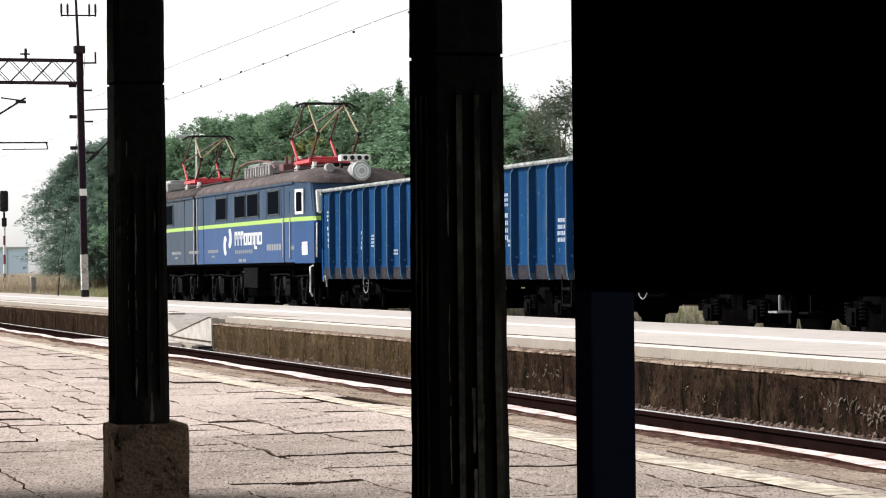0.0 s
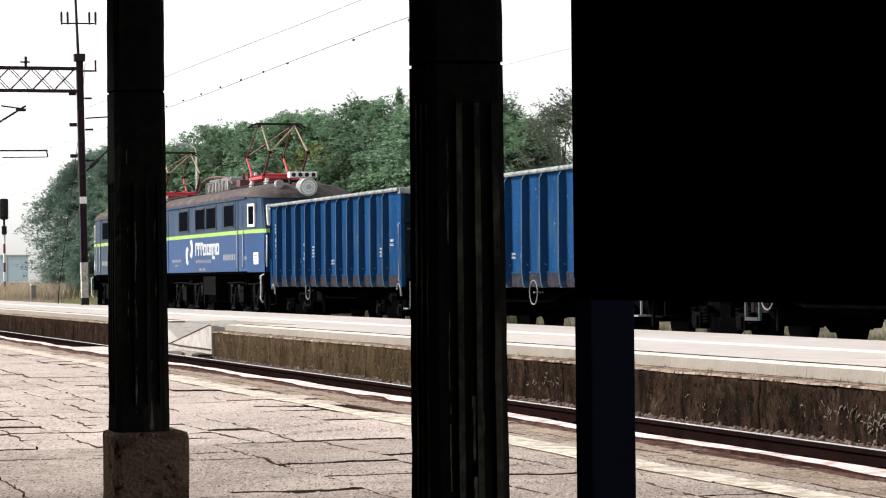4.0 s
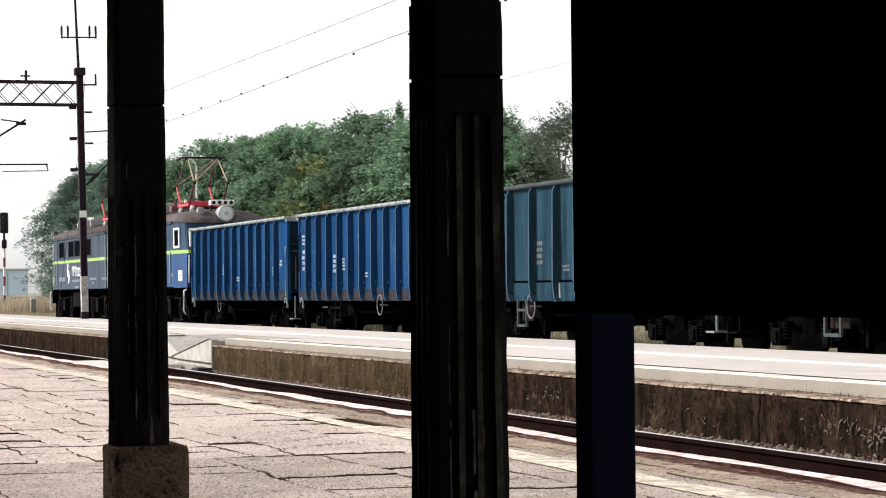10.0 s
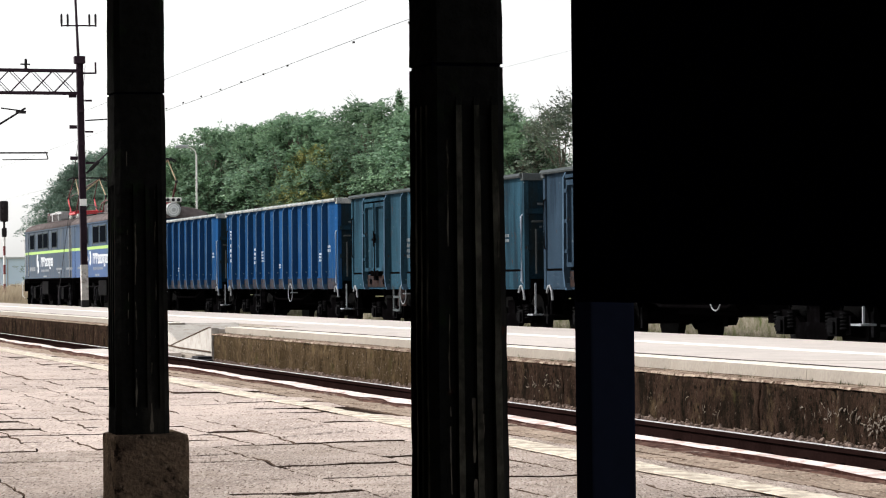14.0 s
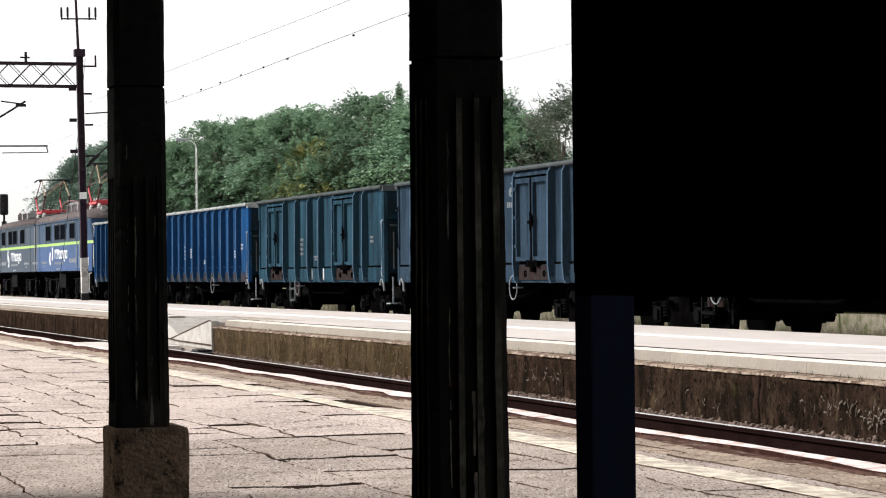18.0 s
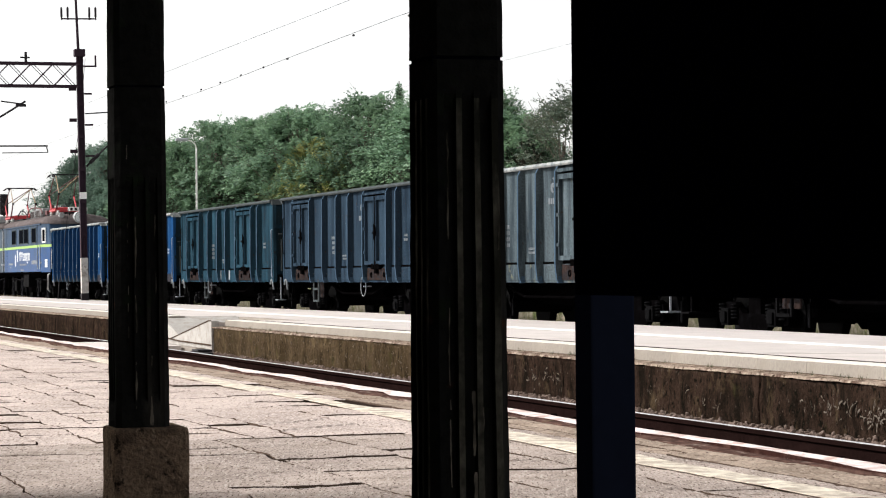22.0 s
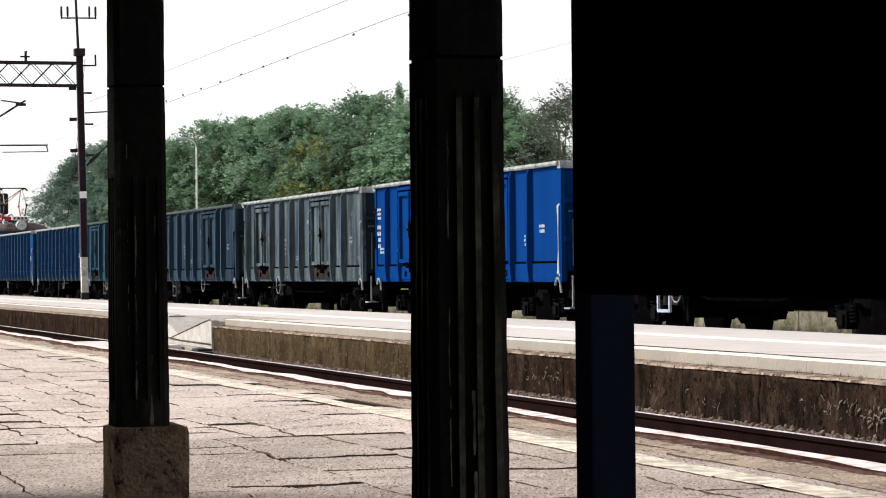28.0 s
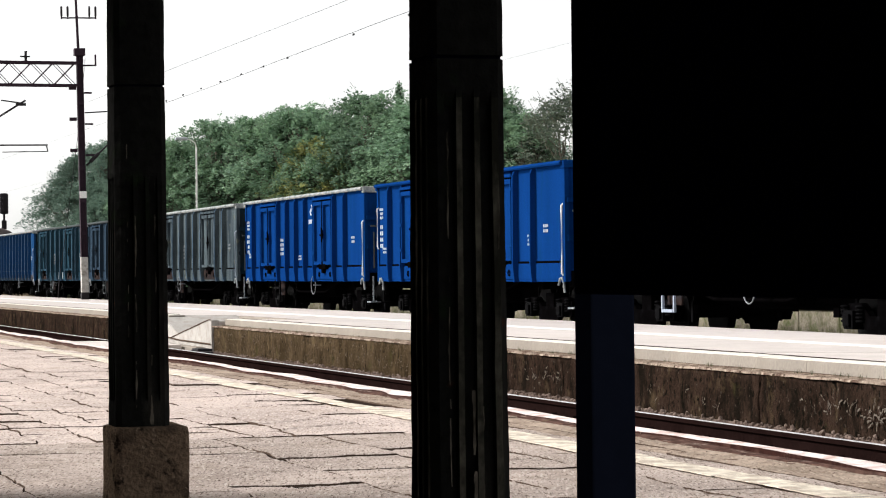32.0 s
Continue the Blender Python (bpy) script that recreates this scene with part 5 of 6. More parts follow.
    # roof gear
    part("roof_walkway", boxes((-.5, .5, Lc + 1.6, Lb - .4, 3.98, 4.02)), M["dark"], root)
    gy = .95 if pan_y < 0 else -4.8
    for k in range(2):
        g = part("resistor_box", boxes((-.62, .62, gy + k * 1.75, gy + 1.6 + k * 1.75, 3.94, 4.26), (-.50, .50, gy + k * 1.75 + .05, gy + 1.55 + k * 1.75, 4.20, 4.36), bevel=.05), M["grey_box"], root, "grey ribbed roof resistor box")
        for q in range(7):
            part("fin", boxes((-.64, .64, gy + k * 1.75 + .12 + q * .21, gy + k * 1.75 + .16 + q * .21, 3.96, 4.24)), M["roof"], g)
    part("roof_bus", poly_tube([(.3, pan_y + 1.4, 4.22), (.3, pan_y + 2.4, 4.45), (.25, pan_y + 3.4, 4.40), (.3, pan_y + 4.6, 4.22)], .03), M["dark"], root)
    part("cable_loop", poly_tube([(-.62, gy - .8, 4.10), (-.62, gy - .2, 4.32), (-.66, gy + 1.2, 4.40), (-.66, gy + 2.6, 4.42), (-.62, gy + 3.8, 4.34), (-.60, gy + 4.5, 4.05)], .03), M["pan_dark"], root, "bent roof cable conduit")
    for row in ((-.5, .3, gy - 1.25, gy - .75, 3.96, 4.22), (-.1, .5, gy - .7, gy - .25, 3.96, 4.34), (-.45, -.2, gy + 3.75, gy + 4.1, 3.95, 4.30)):
        part("switch_gear", boxes(row, bevel=.03), M["pan_dark"], root, "dark red roof switch gear")
    for q in range(4):
        part("roof_insulator", tubes(((-.2 + .3 * (q % 2), gy - 1.1 + q * .35, 4.2), (-.2 + .3 * (q % 2), gy - 1.1 + q * .35, 4.46), .05), n=10), M["white" if q % 2 else "pan_dark"], root)
    pantograph(root, pan_y, high, -1 if pan_y < 0 else 1)
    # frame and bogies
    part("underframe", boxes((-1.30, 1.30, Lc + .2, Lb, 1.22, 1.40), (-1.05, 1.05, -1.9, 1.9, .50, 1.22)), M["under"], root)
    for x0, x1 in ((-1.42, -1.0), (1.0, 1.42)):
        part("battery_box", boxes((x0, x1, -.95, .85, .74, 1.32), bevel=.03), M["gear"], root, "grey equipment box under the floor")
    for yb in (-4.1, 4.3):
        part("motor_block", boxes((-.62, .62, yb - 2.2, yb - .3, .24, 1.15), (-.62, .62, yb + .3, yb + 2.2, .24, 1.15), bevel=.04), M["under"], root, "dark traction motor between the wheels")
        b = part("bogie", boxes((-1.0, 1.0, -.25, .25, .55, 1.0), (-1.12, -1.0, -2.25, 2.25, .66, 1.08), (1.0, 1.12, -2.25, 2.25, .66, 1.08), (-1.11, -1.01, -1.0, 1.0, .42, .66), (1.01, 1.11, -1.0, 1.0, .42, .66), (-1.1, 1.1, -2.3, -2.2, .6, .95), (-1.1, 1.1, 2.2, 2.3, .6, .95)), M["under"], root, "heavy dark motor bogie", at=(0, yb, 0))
        for s in (-1, 1):
            for yy in (-1.525, 1.525):
                part("axle_box", S["axle_box"], None, b, at=Matrix.Translation((s * 1.15, yy, .625)) @ pose(0, 0, 0, 0, 0, 0 if s < 0 else 180))
                for o in (-.38, .38):
                    part("spring", S["loco_spring"], None, b, at=(s * 1.12, yy + o, .52))
                part("brake_hanger", boxes((s * 1.08 - .04, s * 1.08 + .04, yy - .75, yy - .66, .35, 1.15), (s * 1.08 - .06, s * 1.08 + .06, yy - .74, yy - .60, .45, .75)), M["gear"], b)
            for yy, o in ((-1.525, .30), (-1.525, -.30), (1.525, .30), (1.525, -.30)):
                part("hanger_link", tubes(((s * 1.20, yy + o, .98), (s * 1.22, yy + o * .35, .40), .035), ((s * 1.22, yy + o * .35, .40), (s * 1.22, yy - o * .8, .34), .028)), M["link"], b, "dusty grey hanger link")
            for yy in (-2.0, -1.0, 1.0, 2.0):
                part("frame_gusset", prism([(yy - .16, 1.06), (yy + .16, 1.06), (yy + .05, .70), (yy - .05, .70)], "x", s * 1.15 - .02, s * 1.15 + .02), M["link"], b)
            part("sand_box", boxes((s * 1.18 - .14, s * 1.18 + .14, -.3, .3, .55, 1.0), bevel=.02), M["gear"], b)
            part("brake_pipe", poly_tube([(s * 1.2, -2.4, 1.1), (s * 1.2, -.6, 1.06), (s * 1.2, .8, 1.12), (s * 1.2, 2.4, 1.1)], .025), M["gear"], b)
        for yy in (-1.525, 1.525):
            w = part("wheelset", S["loco_wheelset"], None, b, at=(0, yy, .625))
            SPIN.append((w, .625))
    part("gangway", boxes((-.6, .6, Lb, Lb + .18, 1.3, 3.3)), M["dark"], root)
    return root


# ---- lineside things ----
def build_mast():
    x, y, z0 = 14.9, 94.6, .05
    mast = thing("catenary_mast", "dark purple-brown steel catenary mast with a white-painted foot", "mast", at=pose(x, y, z0, 0, -.8, 0))
    part("lower_section", boxes((-.118, -.088, -.11, .11, .4, 9.1), (.088, .118, -.11, .11, .4, 9.1), (-.088, .088, -.02, .02, .4, 9.1)), M["mast"], mast)
    part("foot", boxes((-.128, .128, -.12, .12, .02, 1.58), bevel=.015), M["foot"], mast, "white-painted concrete foot")
    part("foot_base", boxes((-.14, .14, -.13, .13, -.3, .28), bevel=.02), M["dark"], mast)
    for z in (2.4, 3.6, 4.8, 6.0, 7.2):
        part("batten", boxes((-.122, .122, -.115, .115, z, z + .12)), M["mast"], mast)
    part("number_plate", boxes((-.13, .13, -.135, -.118, 3.75, 4.0)), M["white"], mast, "small blank white plate")
    part("top_pole", tubes(((-.03, 0, 8.9), (-.12, 0, 12.2), .055, .04)), M["mast"], mast)
    part("cap", boxes((-.2, .2, -.16, .16, 9.0, 9.28), bevel=.03), M["mast"], mast)
    c = part("cross_arm", boxes((-.66, .66, -.03, .03, 10.38, 10.43)), M["mast"], mast, "crossarm with cup insulators")
    for k in (-.63, -.40, .40, .63):
        part("insulator", tubes(((k, 0, 10.36), (k, 0, 10.50), .03), ((k, 0, 10.48), (k, 0, 10.80), .042), ((k, 0, 10.76), (k, 0, 10.84), .028)), M["dark"], c)
    a = part("top_arm", boxes((.12, .62, -.03, .03, 8.62, 8.68), (.56, .62, -.03, .03, 8.68, 9.05)), M["mast"], mast)
    for z, w in ((5.3, .45), (6.45, .30), (7.6, .28)):
        part("bracket", boxes((.15, .15 + w, -.03, .03, z, z + .07), (-.42, -.15, -.04, .04, z + .15, z + .28)), M["mast"], mast)
    part("stay_arm", tubes(((.16, 0, 4.95), (.95, -.1, 5.70), .035), ((.95, -.1, 5.70), (2.2, -.2, 6.35), .03), ((.16, 0, 6.9), (2.2, -.2, 7.0), .025)), M["dark"], mast, "cantilever arm carrying the contact wire")
    part("arm_insulator", tubes(((.30, -.02, 5.08), (.62, -.06, 5.39), .07)), M["dark"], mast)
    # lattice beam across the tracks
    beam = thing("gantry_beam", "dark riveted lattice gantry beam spanning the tracks", "gantry", at=(x, y, 0))
    for z in (7.95, 8.78):
        for yy in (-.28, .28):
            part("chord", boxes((-13.2, -.12, yy - .04, yy + .04, z - .04, z + .04)), M["mast"], beam)
    d = mesh_of("lattice_bar", tubes(((0, 0, 0), (.80, 0, .83), .015), n=5), M["mast"])
    k = -13.1
    while k < -.9:
        for yy in (-.28, .28):
            part("lattice_bar", d, None, beam, at=(k, yy, 7.95))
            part("lattice_bar", d, None, beam, at=Matrix.Translation((k + .80, yy, 7.95)) @ pose(0, 0, 0, 0, 0, 180))
        k += .80
    part("insulator", tubes(((-2.1, 0, 8.78), (-2.1, 0, 9.20), .05), ((-2.3, 0, 9.0), (-1.95, 0, 9.0), .03)), M["dark"], beam)
    other = thing("catenary_mast", "dark steel catenary mast carrying the far end of the gantry", "mast", at=(x - 13.4, y, z0))
    part("lower_section", boxes((-.17, -.13, -.12, .12, -.3, 9.1), (.13, .17, -.12, .12, -.3, 9.1), (-.13, .13, -.02, .02, -.3, 9.1)), M["mast"], other)
    # registration arms hung under the beam for the platform track
    hang = thing("registration_arm", "thin dark registration arm over the platform track", "catenary arm")
    part("drop_tube", tubes(((8.2, 80.6, 4.6), (8.2, 80.6, 8.0), .04)), M["dark"], hang)
    part("inclined_tube", tubes(((8.2, 80.6, 4.75), (10.85, 80.3, 6.42), .032)), M["dark"], hang)
    part("steady_arm", tubes(((8.2, 80.6, 5.02), (11.5, 80.1, 5.02), .025), ((11.45, 80.1, 5.04), (11.5, 80.1, 4.82), .02), ((11.5, 80.1, 4.82), (10.1, 80.2, 4.80), .015)), M["dark"], hang)
    part("clamp", boxes((10.55, 10.85, 80.2, 80.4, 6.25, 6.33)), M["dark"], hang)
    part("stub", tubes(((10.1, 80.4, 6.42), (10.7, 80.35, 6.34), .022)), M["dark"], hang)
    part("hanger_beam", boxes((1.6, 8.3, 80.55, 80.65, 7.95, 8.05)), M["dark"], hang)
    part("hanger_post", boxes((1.5, 1.7, 80.5, 80.7, -.4, 8.05)), M["dark"], hang)


def wire(name, label, pts, r, n=24, sag=0.0):
    (x0, y0, z0), (x1, y1, z1) = pts
    p = [(x0 + (x1 - x0) * k / n, y0 + (y1 - y0) * k / n, z0 + (z1 - z0) * k / n - sag * 4 * (k / n) * (1 - k / n)) for k in range(n + 1)]
    return p, tagged(part(name, poly_tube(p, r, 5), M["dark"]), label, "overhead wire")


def build_wires():
    w = thing("overhead_line", "thin dark overhead messenger wire with droppers", "overhead wire")
    part("messenger_wire", poly_tube([(TRAIN_TRACK, -5 + 11 * k, 7.15 + .08 * math.cos(k * 1.1)) for k in range(10)], .007, 5), M["dark"], w)
    part("messenger_wire", poly_tube([(TRAIN_TRACK, 94 + 15 * k, 7.15) for k in range(8)], .004, 5), M["dark"], w)
    part("contact_wire", poly_tube([(TRAIN_TRACK + .2 * math.cos(k), -5 + 20 * k, 5.42) for k in range(13)], .002, 5), M["dark"], w)
    y = 2.0
    while y < 94:
        part("dropper_clamp", boxes((TRAIN_TRACK - .02, TRAIN_TRACK + .02, y - .05, y + .05, 7.12, 7.17)), M["dark"], w)
        y += (3.1, 7.4, 5.2)[int(y) % 3]
    f = thing("feeder_line", "thin dark feeder wire above the platform", "overhead wire")
    part("feeder_wire", poly_tube([(15.55 - .47 * max(0, k - 6) / 3, -5 + 11 * k + .06 * k, 7.38 + .03 * math.cos(k)) for k in range(10)], .0052, 5), M["dark"], f)


def build_guy():
    g = thing("mast_guy", "thin dark stay wire anchored beside the mast", "stay wire")
    part("rod", tubes(((14.66, 100.05, -.62), (14.75, 100.0, .75), .022)), M["dark"], g)
    part("stay", tubes(((14.75, 100.0, .7), (15.62, 99.7, 7.4), .010), ((15.62, 99.7, 7.4), (15.0, 94.7, 9.0), .009)), M["dark"], g)


def build_signal():
    s = thing("railway_signal", "black signal head on a red and white striped post", "signal", at=Matrix.Translation((19.42, 153.6, -.315)) @ Matrix.Scale(1.33, 4))
    for k in range(8):
        part("post_band", tubes(((0, 0, -.3 + k * .42), (0, 0, .12 + k * .42), .055)), M["white"] if k % 2 else M["signal_red"], s)
    part("head", boxes((-.19, .19, -.10, .10, 3.72, 4.66), bevel=.09), M["dark"], s, "black signal head with rounded ends")
    for z in (4.42, 4.19, 3.96):
        part("hood", tubes(((0, -.10, z), (0, -.24, z), .085), n=12), M["dark"], s)
    part("lower_lamp", boxes((-.11, .11, -.09, .09, 3.05, 3.45), bevel=.05), M["dark"], s)
    part("neck", tubes(((0, 0, 3.05), (0, 0, 3.75), .05)), M["dark"], s)
    d = thing("ground_signal", "small grey trackside cabinet in the grass", "trackside box", at=(20.0, 149.6, -.62))
    part("body", boxes((-.2, .2, -.15, .15, 0, .7), bevel=.02), M["galv"], d)
    part("lid", boxes((-.24, .24, -.19, .19, .7, .76), bevel=.01), M["dark"], d)


def build_lamp():
    l = thing("street_lamp", "slim grey lamp post with a curved arm", "lamp post", at=(20.9, 103.4, -.6))
    part("pole", tubes(((0, 0, 0), (0, 0, 4.2), .065, .055), ((0, 0, 4.2), (0, 0, 6.75), .045, .035)), M["white"], l)
    part("arm", poly_tube([(0, 0, 6.7), (-.05, .0, 6.90), (-.20, .04, 7.03), (-.42, .08, 7.08)], .03), M["white"], l)
    part("lantern", boxes((-.86, -.34, -.04, .22, 7.02, 7.15), bevel=.05), M["far_roof"], l, "pale flat lantern")


def spray(V, F, c, d, length, width, count, rs, size):
    """A feathery spray of small leaves along a twig from c in direction d, sharing one tilt."""
    side = d.cross(Vector((0, 0, 1)))
    side = side.normalized() if side.length > .05 else Vector((1, 0, 0))
    up = side.cross(d).normalized()
    tilt = rs.uniform(-.5, .5)
    for _ in range(count):
        u, v = rs.random_sample(), rs.uniform(-1, 1)
        p = c + d * (u * length) + side * (v * width * (1.15 - u)) + up * rs.uniform(-.12, .12) - Vector((0, 0, .22 * u * u * length))
        s = rs.uniform(*size)
        a = rs.uniform(-.9, .9) + (1.1 if v > 0 else -1.1)
        f = d * math.cos(a) + side * math.sin(a) + up * rs.uniform(-.5, .3)
        g = side * math.cos(a) - d * math.sin(a) + up * (tilt + rs.uniform(-.7, .7))
        k = len(V)
        V.append((p - f * (s * .5))[:])
        V.append((p + f * (s * .5) + g * (s * .04))[:])
        V.append((p + g * (s * .44))[:])
        F.append((k, k + 1, k + 2))


def tree_kind(seed, h, spread, airy):
    """A trunk with limbs, and an uneven crown of many leafy sprays and bare-tipped twigs; returns two meshes."""
    rs = np.random.RandomState(seed)
    wood = bmesh.new()
    bend = rs.uniform(-.4, .4)
    pts = [Vector((bend * (k / 5) ** 2, .3 * bend * (k / 5), h * .80 * k / 5)) for k in range(6)]
    for i, (a, b) in enumerate(zip(pts, pts[1:])):
        tube(wood, a, b, .17 * (1 - i * .16), 7, .17 * (1 - (i + 1) * .16))
    def reach(k, a):
        lobe = noise.noise((math.cos(a) * 1.3 + seed, math.sin(a) * 1.3, k * 4.2)) + .5 * noise.noise((math.cos(a) * 3 + seed, math.sin(a) * 3, k * 9))
        return spread * (math.sin(math.pi * (.14 + .85 * k)) ** .72) * (1.0 + .42 * lobe)
    V, F = [], []
    for i in range(760 if airy else 1380):
        k = rs.uniform(.10, 1.0) if i % 4 else rs.uniform(.55, 1.0)
        a = rs.uniform(0, math.tau)
        r = reach(k, a) * rs.uniform(.35, 1.0) ** .45
        base = pts[min(5, int(k * 5))]
        c = Vector((base.x + r * math.cos(a), base.y + r * math.sin(a), h * (.10 + .86 * k) + .35 * noise.noise((math.cos(a) * 2, math.sin(a) * 2, seed + k))))
        if noise.noise((c.x * .85 + seed, c.y * .85, c.z * .85)) < (.07 if airy else -.24):
            continue
        d = Vector((math.cos(a), math.sin(a), rs.uniform(-.35, .55) + (.5 if k > .8 else 0))).normalized()
        if i % (44 if airy else 16) == 0:
            tube(wood, base, c, .045, 5, .014)
        n = 24 if airy else 27
        spray(V, F, c, d, rs.uniform(.45, .95), rs.uniform(.18, .34), n, rs, (.10, .19))
    for i in range(46 if airy else 30):
        k = rs.uniform(.62, 1.0)
        a = rs.uniform(0, math.tau)
        r = reach(k, a) * .85
        base = pts[min(5, int(k * 5))]
        c = Vector((base.x + r * math.cos(a), base.y + r * math.sin(a), h * (.10 + .86 * k)))
        d = Vector((math.cos(a) * .6, math.sin(a) * .6, rs.uniform(.5, 1.3))).normalized()
        n = rs.uniform(.5, 1.15)
        tube(wood, c - d * .5, c + d * n * .9, .014, 4, .005)
        spray(V, F, c, d, n * .95, .20, 26, rs, (.07, .15))
    crown = bpy.data.meshes.new("crown")
    crown.from_pydata(V, [], F)
    return mesh_of("trunk", wood, M["bark"]), crown


def build_trees():
    rnd = random.Random(21)
    kinds = [tree_kind(31 + i, 8.4, 2.6, i >= 4) for i in range(6)]
    tinted = {}
    def plant(x, y, h, k, tint="leaf"):
        if (k, tint) not in tinted:
            me = kinds[k][1].copy()
            me.materials.append(M[tint])
            tinted[(k, tint)] = me
        words = {"leaf_far": "hazy pale green tree beyond the platform end", "leaf": "dense green locust tree behind the railway", "leaf_dry": "thin tree with dull dark leaves behind the railway", "leaf_yellow": "green tree with a yellowing crown"}[tint]
        t = thing("tree", words, "tree", "trees behind the railway")
        s = h / 8.4
        t.matrix_basis = Matrix.Translation((x, y, -.65)) @ Matrix.Rotation(rnd.uniform(0, 6.28), 4, "Z") @ Matrix.Diagonal((s * rnd.uniform(.95, 1.2), s * rnd.uniform(.95, 1.2), s, 1))
        part("trunk", kinds[k][0], None, t)
        part("crown", tinted[(k, tint)], None, t)
    # the wood behind the train, front row then two rows behind it
    front = ((22.6, 118, 7.4), (24.3, 117, 8.3), (25.9, 115, 8.4), (27.4, 113, 8.8), (28.8, 111, 8.2), (30.1, 109, 9.1), (31.3, 107, 8.3), (32.4, 105, 9.7), (33.4, 103, 8.8), (34.2, 101, 7.8), (35.2, 99, 8.0), (36.2, 97, 9.0), (37.3, 95, 8.4), (38.6, 94, 9.3), (40.0, 93, 9.0))
    for i, (x, y, h) in enumerate(front):
        dry = i >= 10
        plant(x, y, h + (.6 if dry else .4), (i % 4) if not dry else 4 + i % 2, "leaf_dry" if dry else "leaf")
        if dry and i % 2:
            continue
        plant(x + 1.4 + rnd.uniform(-.5, .5), y + 4.5 + rnd.uniform(-1, 1), h + rnd.uniform(-.7, .3) - (1.6 if dry else 0), (i + 1) % 4 if not dry else 4, "leaf_dry" if dry else "leaf")
        if not dry and i % 3 != 1:
            plant(x + 3.0 + rnd.uniform(-.5, .5), y + 9 + rnd.uniform(-1, 1), h + (.5 if i > 2 else -.2) + rnd.uniform(-.5, .5), (i + 2) % 4, "leaf")
        plant(x - .9, y - 3 + rnd.uniform(-.6, .6), h * .55, (i + 3) % 4, "leaf_dry" if dry else "leaf")
    plant(27.9, 110.5, 7.6, 2, "leaf_yellow")
    # a slim conifer top above the wood
    spruce = thing("spruce", "slim dark spruce rising above the wood", "tree", "trees behind the railway", at=(32.0, 112.0, -.65))
    part("trunk", tubes(((0, 0, 0), (0, 0, 10.3), .14, .02)), M["bark"], spruce)
    V, F = [], []
    rs = np.random.RandomState(5)
    for i in range(420):
        k = rs.uniform(.2, 1.0)
        a = rs.uniform(0, math.tau)
        d = Vector((math.cos(a), math.sin(a), -.25 + .5 * k))
        spray(V, F, Vector((0, 0, 10.15 * k)), d.normalized(), .12 + 1.7 * (1.02 - k), .10, 26, rs, (.08, .16))
    me = bpy.data.meshes.new("crown")
    me.from_pydata(V, [], F)
    me.materials.append(M["leaf"])
    part("crown", me, None, spruce)
    # the clump beyond the mast
    for x, y, h, k in ((21.4, 141, 4.4, 5), (21.9, 140, 6.6, 4), (22.6, 142, 8.2, 1), (23.4, 143, 8.8, 3), (22.3, 137, 4.2, 2), (22.8, 137, 5.8, 0), (23.3, 138, 6.8, 1), (24.3, 140, 9.0, 2), (25.2, 141, 9.4, 0), (24.2, 133, 6.0, 3)):
        plant(x, y, h, k, "leaf_far")


def grass_field(name, label, areas, seed, kind="grass"):
    rnd = random.Random(seed)
    V, F = [], []
    for x0, x1, y0, y1, count, h0, h1, z0, z1 in areas:
        for _ in range(count):
            u = rnd.random()
            x, y = x0 + (x1 - x0) * u, rnd.uniform(y0, y1)
            z, h, w = z0 + (z1 - z0) * u, rnd.uniform(h0, h1), rnd.uniform(.010, .022)
            a, b = rnd.uniform(0, 6.3), rnd.uniform(-.35, .35)
            dx, dy, k = math.cos(a) * w, math.sin(a) * w, len(V)
            V += [(x - dx, y - dy, z), (x + dx, y + dy, z), (x + b * h * .5 + dx * .6, y + dy * .6, z + h * .6), (x + b * h, y + b * h * .4, z + h)]
            F.append((k, k + 1, k + 2, k + 3))
    me = bpy.data.meshes.new(name)
    me.from_pydata(V, [], F)
    me.materials.append(M[kind])
    return tagged(new(name, me), label, "grass", kind="stuff")


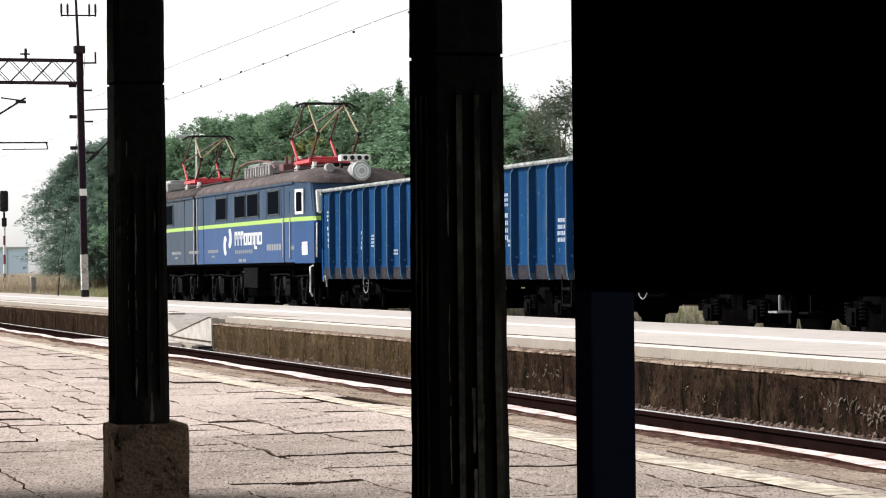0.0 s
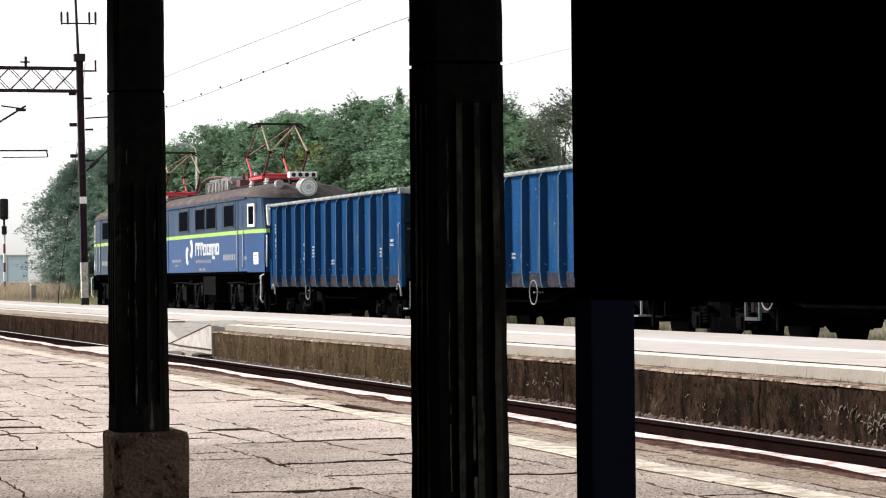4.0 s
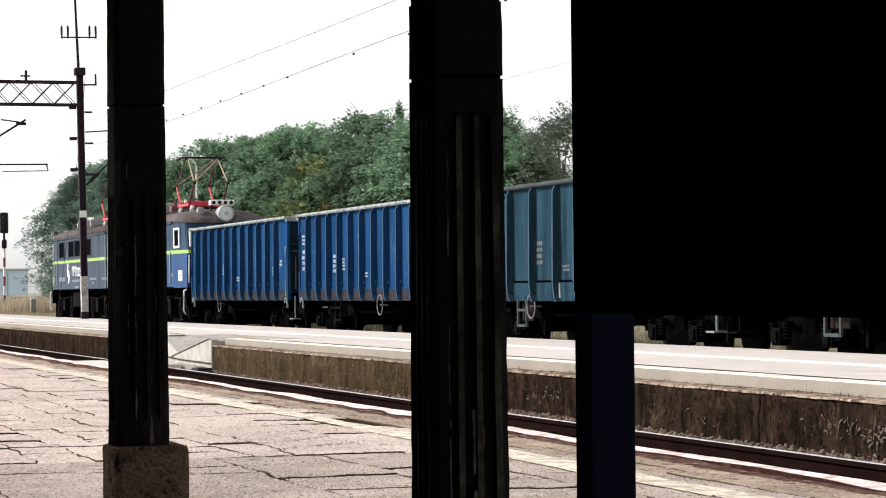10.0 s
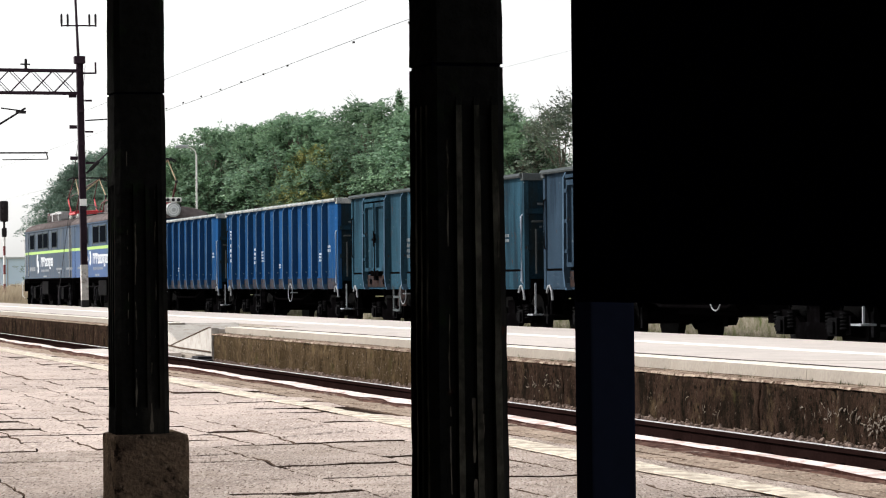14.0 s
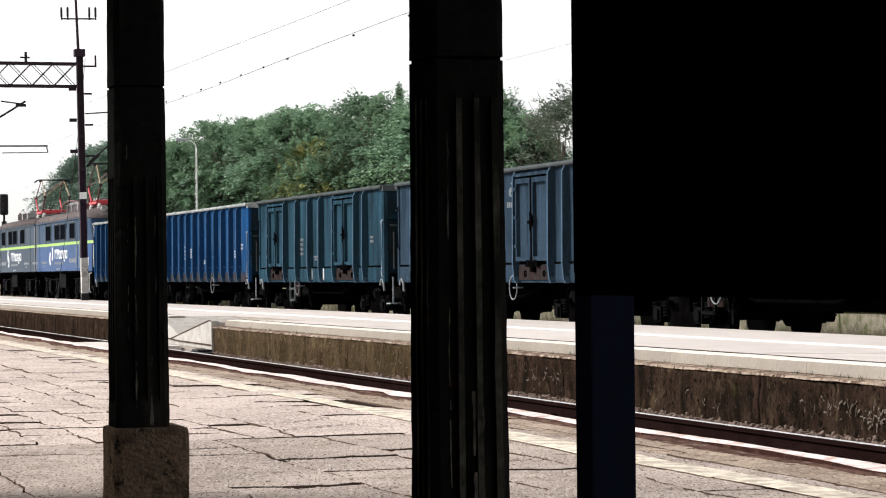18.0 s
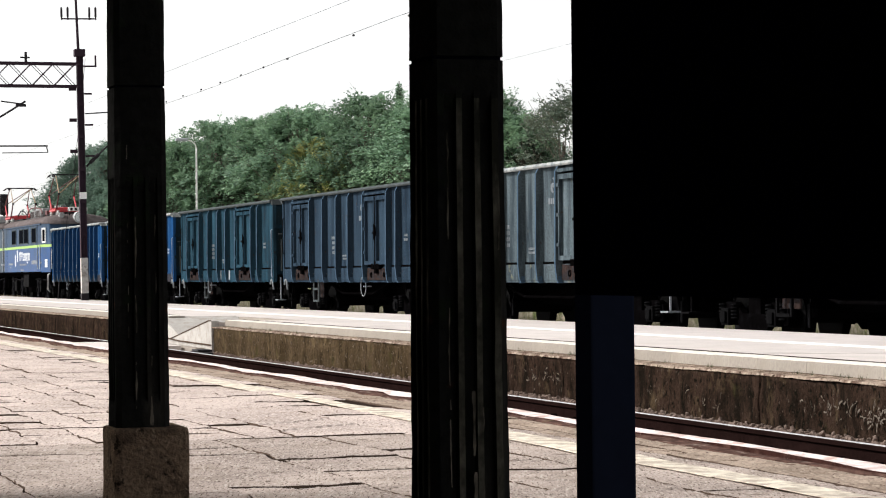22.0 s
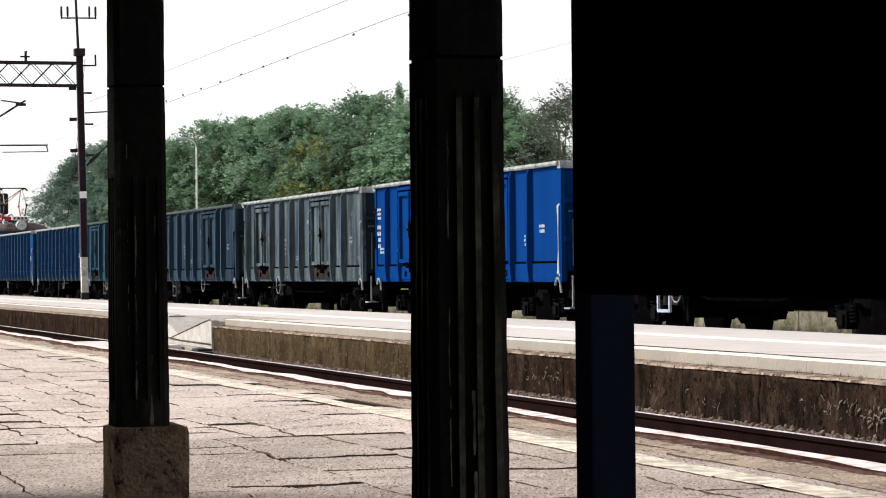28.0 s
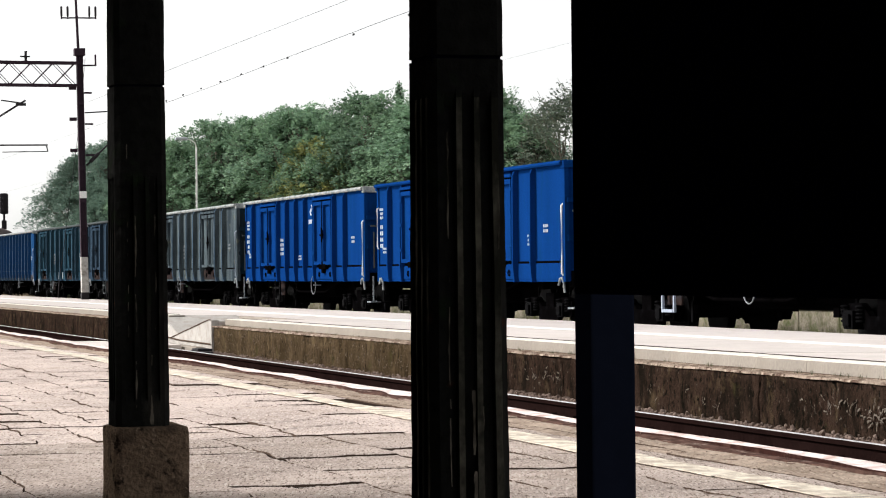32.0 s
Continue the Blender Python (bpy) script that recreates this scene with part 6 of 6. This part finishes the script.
def build_background():
    setting("embankment", prism([(19.6, -.66), (21.0, -.30), (24, -.12), (60, -.05), (60, -.66)], "y", 112.5, 320), M["ground"], "low grassy embankment behind the railway", "embankment")
    rnd = random.Random(52)
    old = thing("platform_old", "disused low platform of stained tan concrete behind the freight train", "platform", kind="structure")
    y = 26.0
    while y < 112:
        st = rnd.uniform(1.9, 2.5)
        part("wall_panel", boxes((23.22 + rnd.uniform(-.015, .015), 23.5, y + .006, y + st - .006, -.66, .095)), M["tan_wall"], old, "stained tan concrete wall panel")
        part("coping", boxes((23.13 + rnd.uniform(-.02, .02), 23.6, y + .01, y + st - .01, .095, .175), bevel=.012), M["tan_wall"], old, "thin projecting coping slab")
        y += st
    part("infill", prism([(23.5, -.66), (23.5, .12), (25.0, .10), (60, .02), (60, -.66)], "y", 26, y), M["ground"], old)
    grass_field("long_grass", "long olive and straw-coloured grass along the railway", (
        (19.8, 23.1, 26, 80, 15000, .05, .26, -.63, -.63), (22.7, 23.15, 26, 80, 4000, .12, .42, -.63, -.63), (19.8, 23.1, 80, 112, 5000, .1, .4, -.63, -.63), (23.7, 27.0, 30, 112, 9000, .15, .45, .10, .10),
        (15.2, 21, 100, 122, 16000, .15, .5, -.62, -.35), (17.6, 24.0, 120, 135, 6000, .25, .6, -.60, -.15)), 7)
    grass_field("dry_grass", "tall dry straw-coloured grass beyond the platform end", (
        (15.3, 17.8, 120, 135, 3000, .3, .7, -.60, -.45), (15.5, 28.0, 135, 180, 16000, .5, 1.3, -.5, .1)), 9, "straw")
    hall = thing("industrial_hall", "pale blue flat-roofed hall in the hazy distance", "hall", at=(44, 402, -.6))
    part("wall", boxes((-30, 10.5, 0, 40, 0, 5.4)), M["haze_blue"], hall)
    part("roof", boxes((-30.3, 10.8, -.3, 40.3, 5.4, 5.7)), M["far_roof"], hall)
    for k in range(9):
        part("bay_joint", boxes((-20 + k * 3.4, -19.8 + k * 3.4, -.06, 0, 0, 5.4)), M["far_roof"], hall)
    car = thing("parked_car", "white car parked far off beyond the grass", "car", at=pose(34.5, 262, -.55, 0, 0, 80))
    prof = [(-2.1, .25), (-2.15, .75), (-1.5, .92), (-.9, 1.42), (.7, 1.45), (1.4, .95), (2.1, .80), (2.15, .25)]
    part("body", prism(prof, "x", -.85, .85), M["white"], car)
    part("glasshouse", prism([(-1.35, .95), (-.85, 1.36), (.65, 1.38), (1.25, .96)], "x", -.86, .86), M["glass"], car)
    for sx in (-.8, .8):
        for sy in (-1.3, 1.3):
            part("wheel", tubes(((sx - .1, sy, .31), (sx + .1, sy, .31), .31), n=16), M["dark"], car)
    hut = thing("concrete_post", "short pale concrete marker post in the grass", "marker post", at=(17.6, 128, -.5))
    part("post", boxes((-.13, .13, -.1, .1, 0, 1.25), bevel=.03), M["sleeper"], hut)
    part("cap", boxes((-.15, .15, -.12, .12, 1.25, 1.31), bevel=.02), M["white"], hut)


# ---- build ----
build_ground()
build_canopy()
build_board()
build_column(1.914, 6.18, .16, 1.487, .19, 1.405, .197, "shade-black, greenish fluted canopy column with a stone joint", ((.010, .16, .46, .0085, 1), (.006, .50, .66, .0050, 9), (.030, .28, .62, .0026, 2), (-.055, .16, 1.3, .0026, 3), (.075, .9, 1.42, .0018, 4), (-.030, .18, .40, .0040, 11)))
build_column(1.914, 10.74, .322, 1.745, .62, 1.37, .214, "shade-black canopy column on a concrete plinth", ((-.028, .34, 1.2, .0042, 5), (-.060, .6, 1.5, .0022, 6), (.035, .33, .62, .0050, 7), (.055, .7, 1.4, .0018, 8)))
S = build_shared()
TRAIN = []
A = loco_section("blue freight locomotive half with lime stripe and raised red pantograph", -3.06, 5.74, 7.05, S, "loco_low", "loco_up")
B = loco_section("hazed dusty blue leading locomotive half with lime stripe and red pantograph", 2.60, 5.66, 7.60, S, "loco_haze_dust", "loco_haze_dust")
TRAIN += [(A, 7.75, 0), (B, 22.75, 180)]
# rib positions along each kind of wagon, and which bays hold the doors
SLATE = dict(shift=-.3, ribs=(-5.20, -4.40, -2.35, -1.0, .15, 1.5, 2.85, 4.75), doors=(1, 6))
SANDY = dict(shift=-.3, ribs=(-5.15, -4.10, -1.95, -.85, .2, 1.35, 2.5, 4.4, 5.4), doors=(1, 6))
FRESH = dict(shift=-.3, ribs=(-5.02, -3.97, -2.02, -1.01, 0, 1.01, 2.02, 3.97, 5.02), doors=(1, 6))
WAGONS = (
    ("plain", "blue", "rim_pale", "faded blue ribbed open wagon with a pale worn rim", dict(shift=0, wheel_at=2.3, m1=2.2)),
    ("plain", "blue", "rim_pale", "scuffed blue ribbed open wagon with white markings", dict(shift=-.12, wheel_at=-1.5, mark=.15, m1=2.3)),
    ("doors", "teal", "rim_dark", "weathered teal open wagon with side doors", dict(SLATE, rails=True, wheel_at=1.75, ladder="rim_dark", tabs=(.05, -1.15))),
    ("doors", "greyblue", "rim_dark", "grimy grey-blue open wagon with rusty door catches", dict(SLATE, rails=False, wheel_at=-2.0, step=2.35, ladder="rim_dark", mark=-1.9, m1=.45)),
    ("doors", "sand", "rim_pale", "sandy grey open wagon with a pale rim", dict(SANDY, rails=True, wheel_at=2.0, mark=-1.5)),
    ("doors", "royal", "rim_pale", "freshly painted royal blue open wagon with a pale rim", dict(FRESH, wheel_at=-1.7, mark=-1.5, m1=1.6)),
    ("doors", "royal", "royal", "royal blue open wagon with white grab rails", dict(FRESH, wheel_at=1.75, mark=-1.5, m1=1.6, both=True, ladder="pale_mark")),
    ("doors", "royal", "royal", "royal blue open wagon at the end of the train", dict(FRESH, wheel_at=-1.0, m1=1.6, both=True, ladder="pale_mark", rungs=(.50,))),
)
for i, (style, paint, rim, label, extras) in enumerate(WAGONS, 1):
    TRAIN.append((wagon(i, style, paint, rim, label, S, extras), -14.04 * (i - .5) + extras["shift"], 0))
build_mast()
build_wires()
build_guy()
build_signal()
build_lamp()
build_background()
build_trees()
kerb_weeds()
stones("ballast_stones", "loose pale ballast stones along the wall foot", FAR_EDGE_A - .62, FAR_EDGE_A - .03, 8, 42.4, -.468, 7500, 3, size=(.010, .031), slope=.108)
stones("ballast_stones", "loose ballast stones between the rails", NEAR_TRACK - .6, NEAR_TRACK + .6, 8, 40, -.435, 2500, 5)
stones("ballast_stones", "loose ballast stones beside the freight train", 18.2, 19.4, 25, 70, -.44, 3500, 6)
build_track(NEAR_TRACK, -14, 160, "track_near", "rusty platform track on concrete sleepers")
build_track(TRAIN_TRACK, -14, 260, "track_far", "track under the freight train")
build_near_platform()
build_far_platform()


def travel(t):
    """How far along the track the gap behind the locomotive stands."""
    return 63.10 + 1.2558 * t + .041746 * t * t - .0001106 * t ** 3


def motions():
    turn = {}
    for root, off, rz in TRAIN:
        walk(root, [(t, pose(TRAIN_TRACK, travel(t) + off, RAIL, 0, 0, rz)) for t in range(33)])
        turn[root] = 1 if rz else -1
    for w, r in SPIN:
        sign = turn[w.parent.parent]
        x, y, z = w.location
        rows, t, last = [], 0.0, -9
        for k in range(32 * FPS + 1):
            t = k / FPS
            a = math.degrees((travel(t) - travel(0)) / r)
            if k in (0, 32 * FPS) or a - last > 66:
                rows.append((t, pose(x, y, z, sign * a, 0, 0)))
                last = a
        walk(w, rows)


motions()
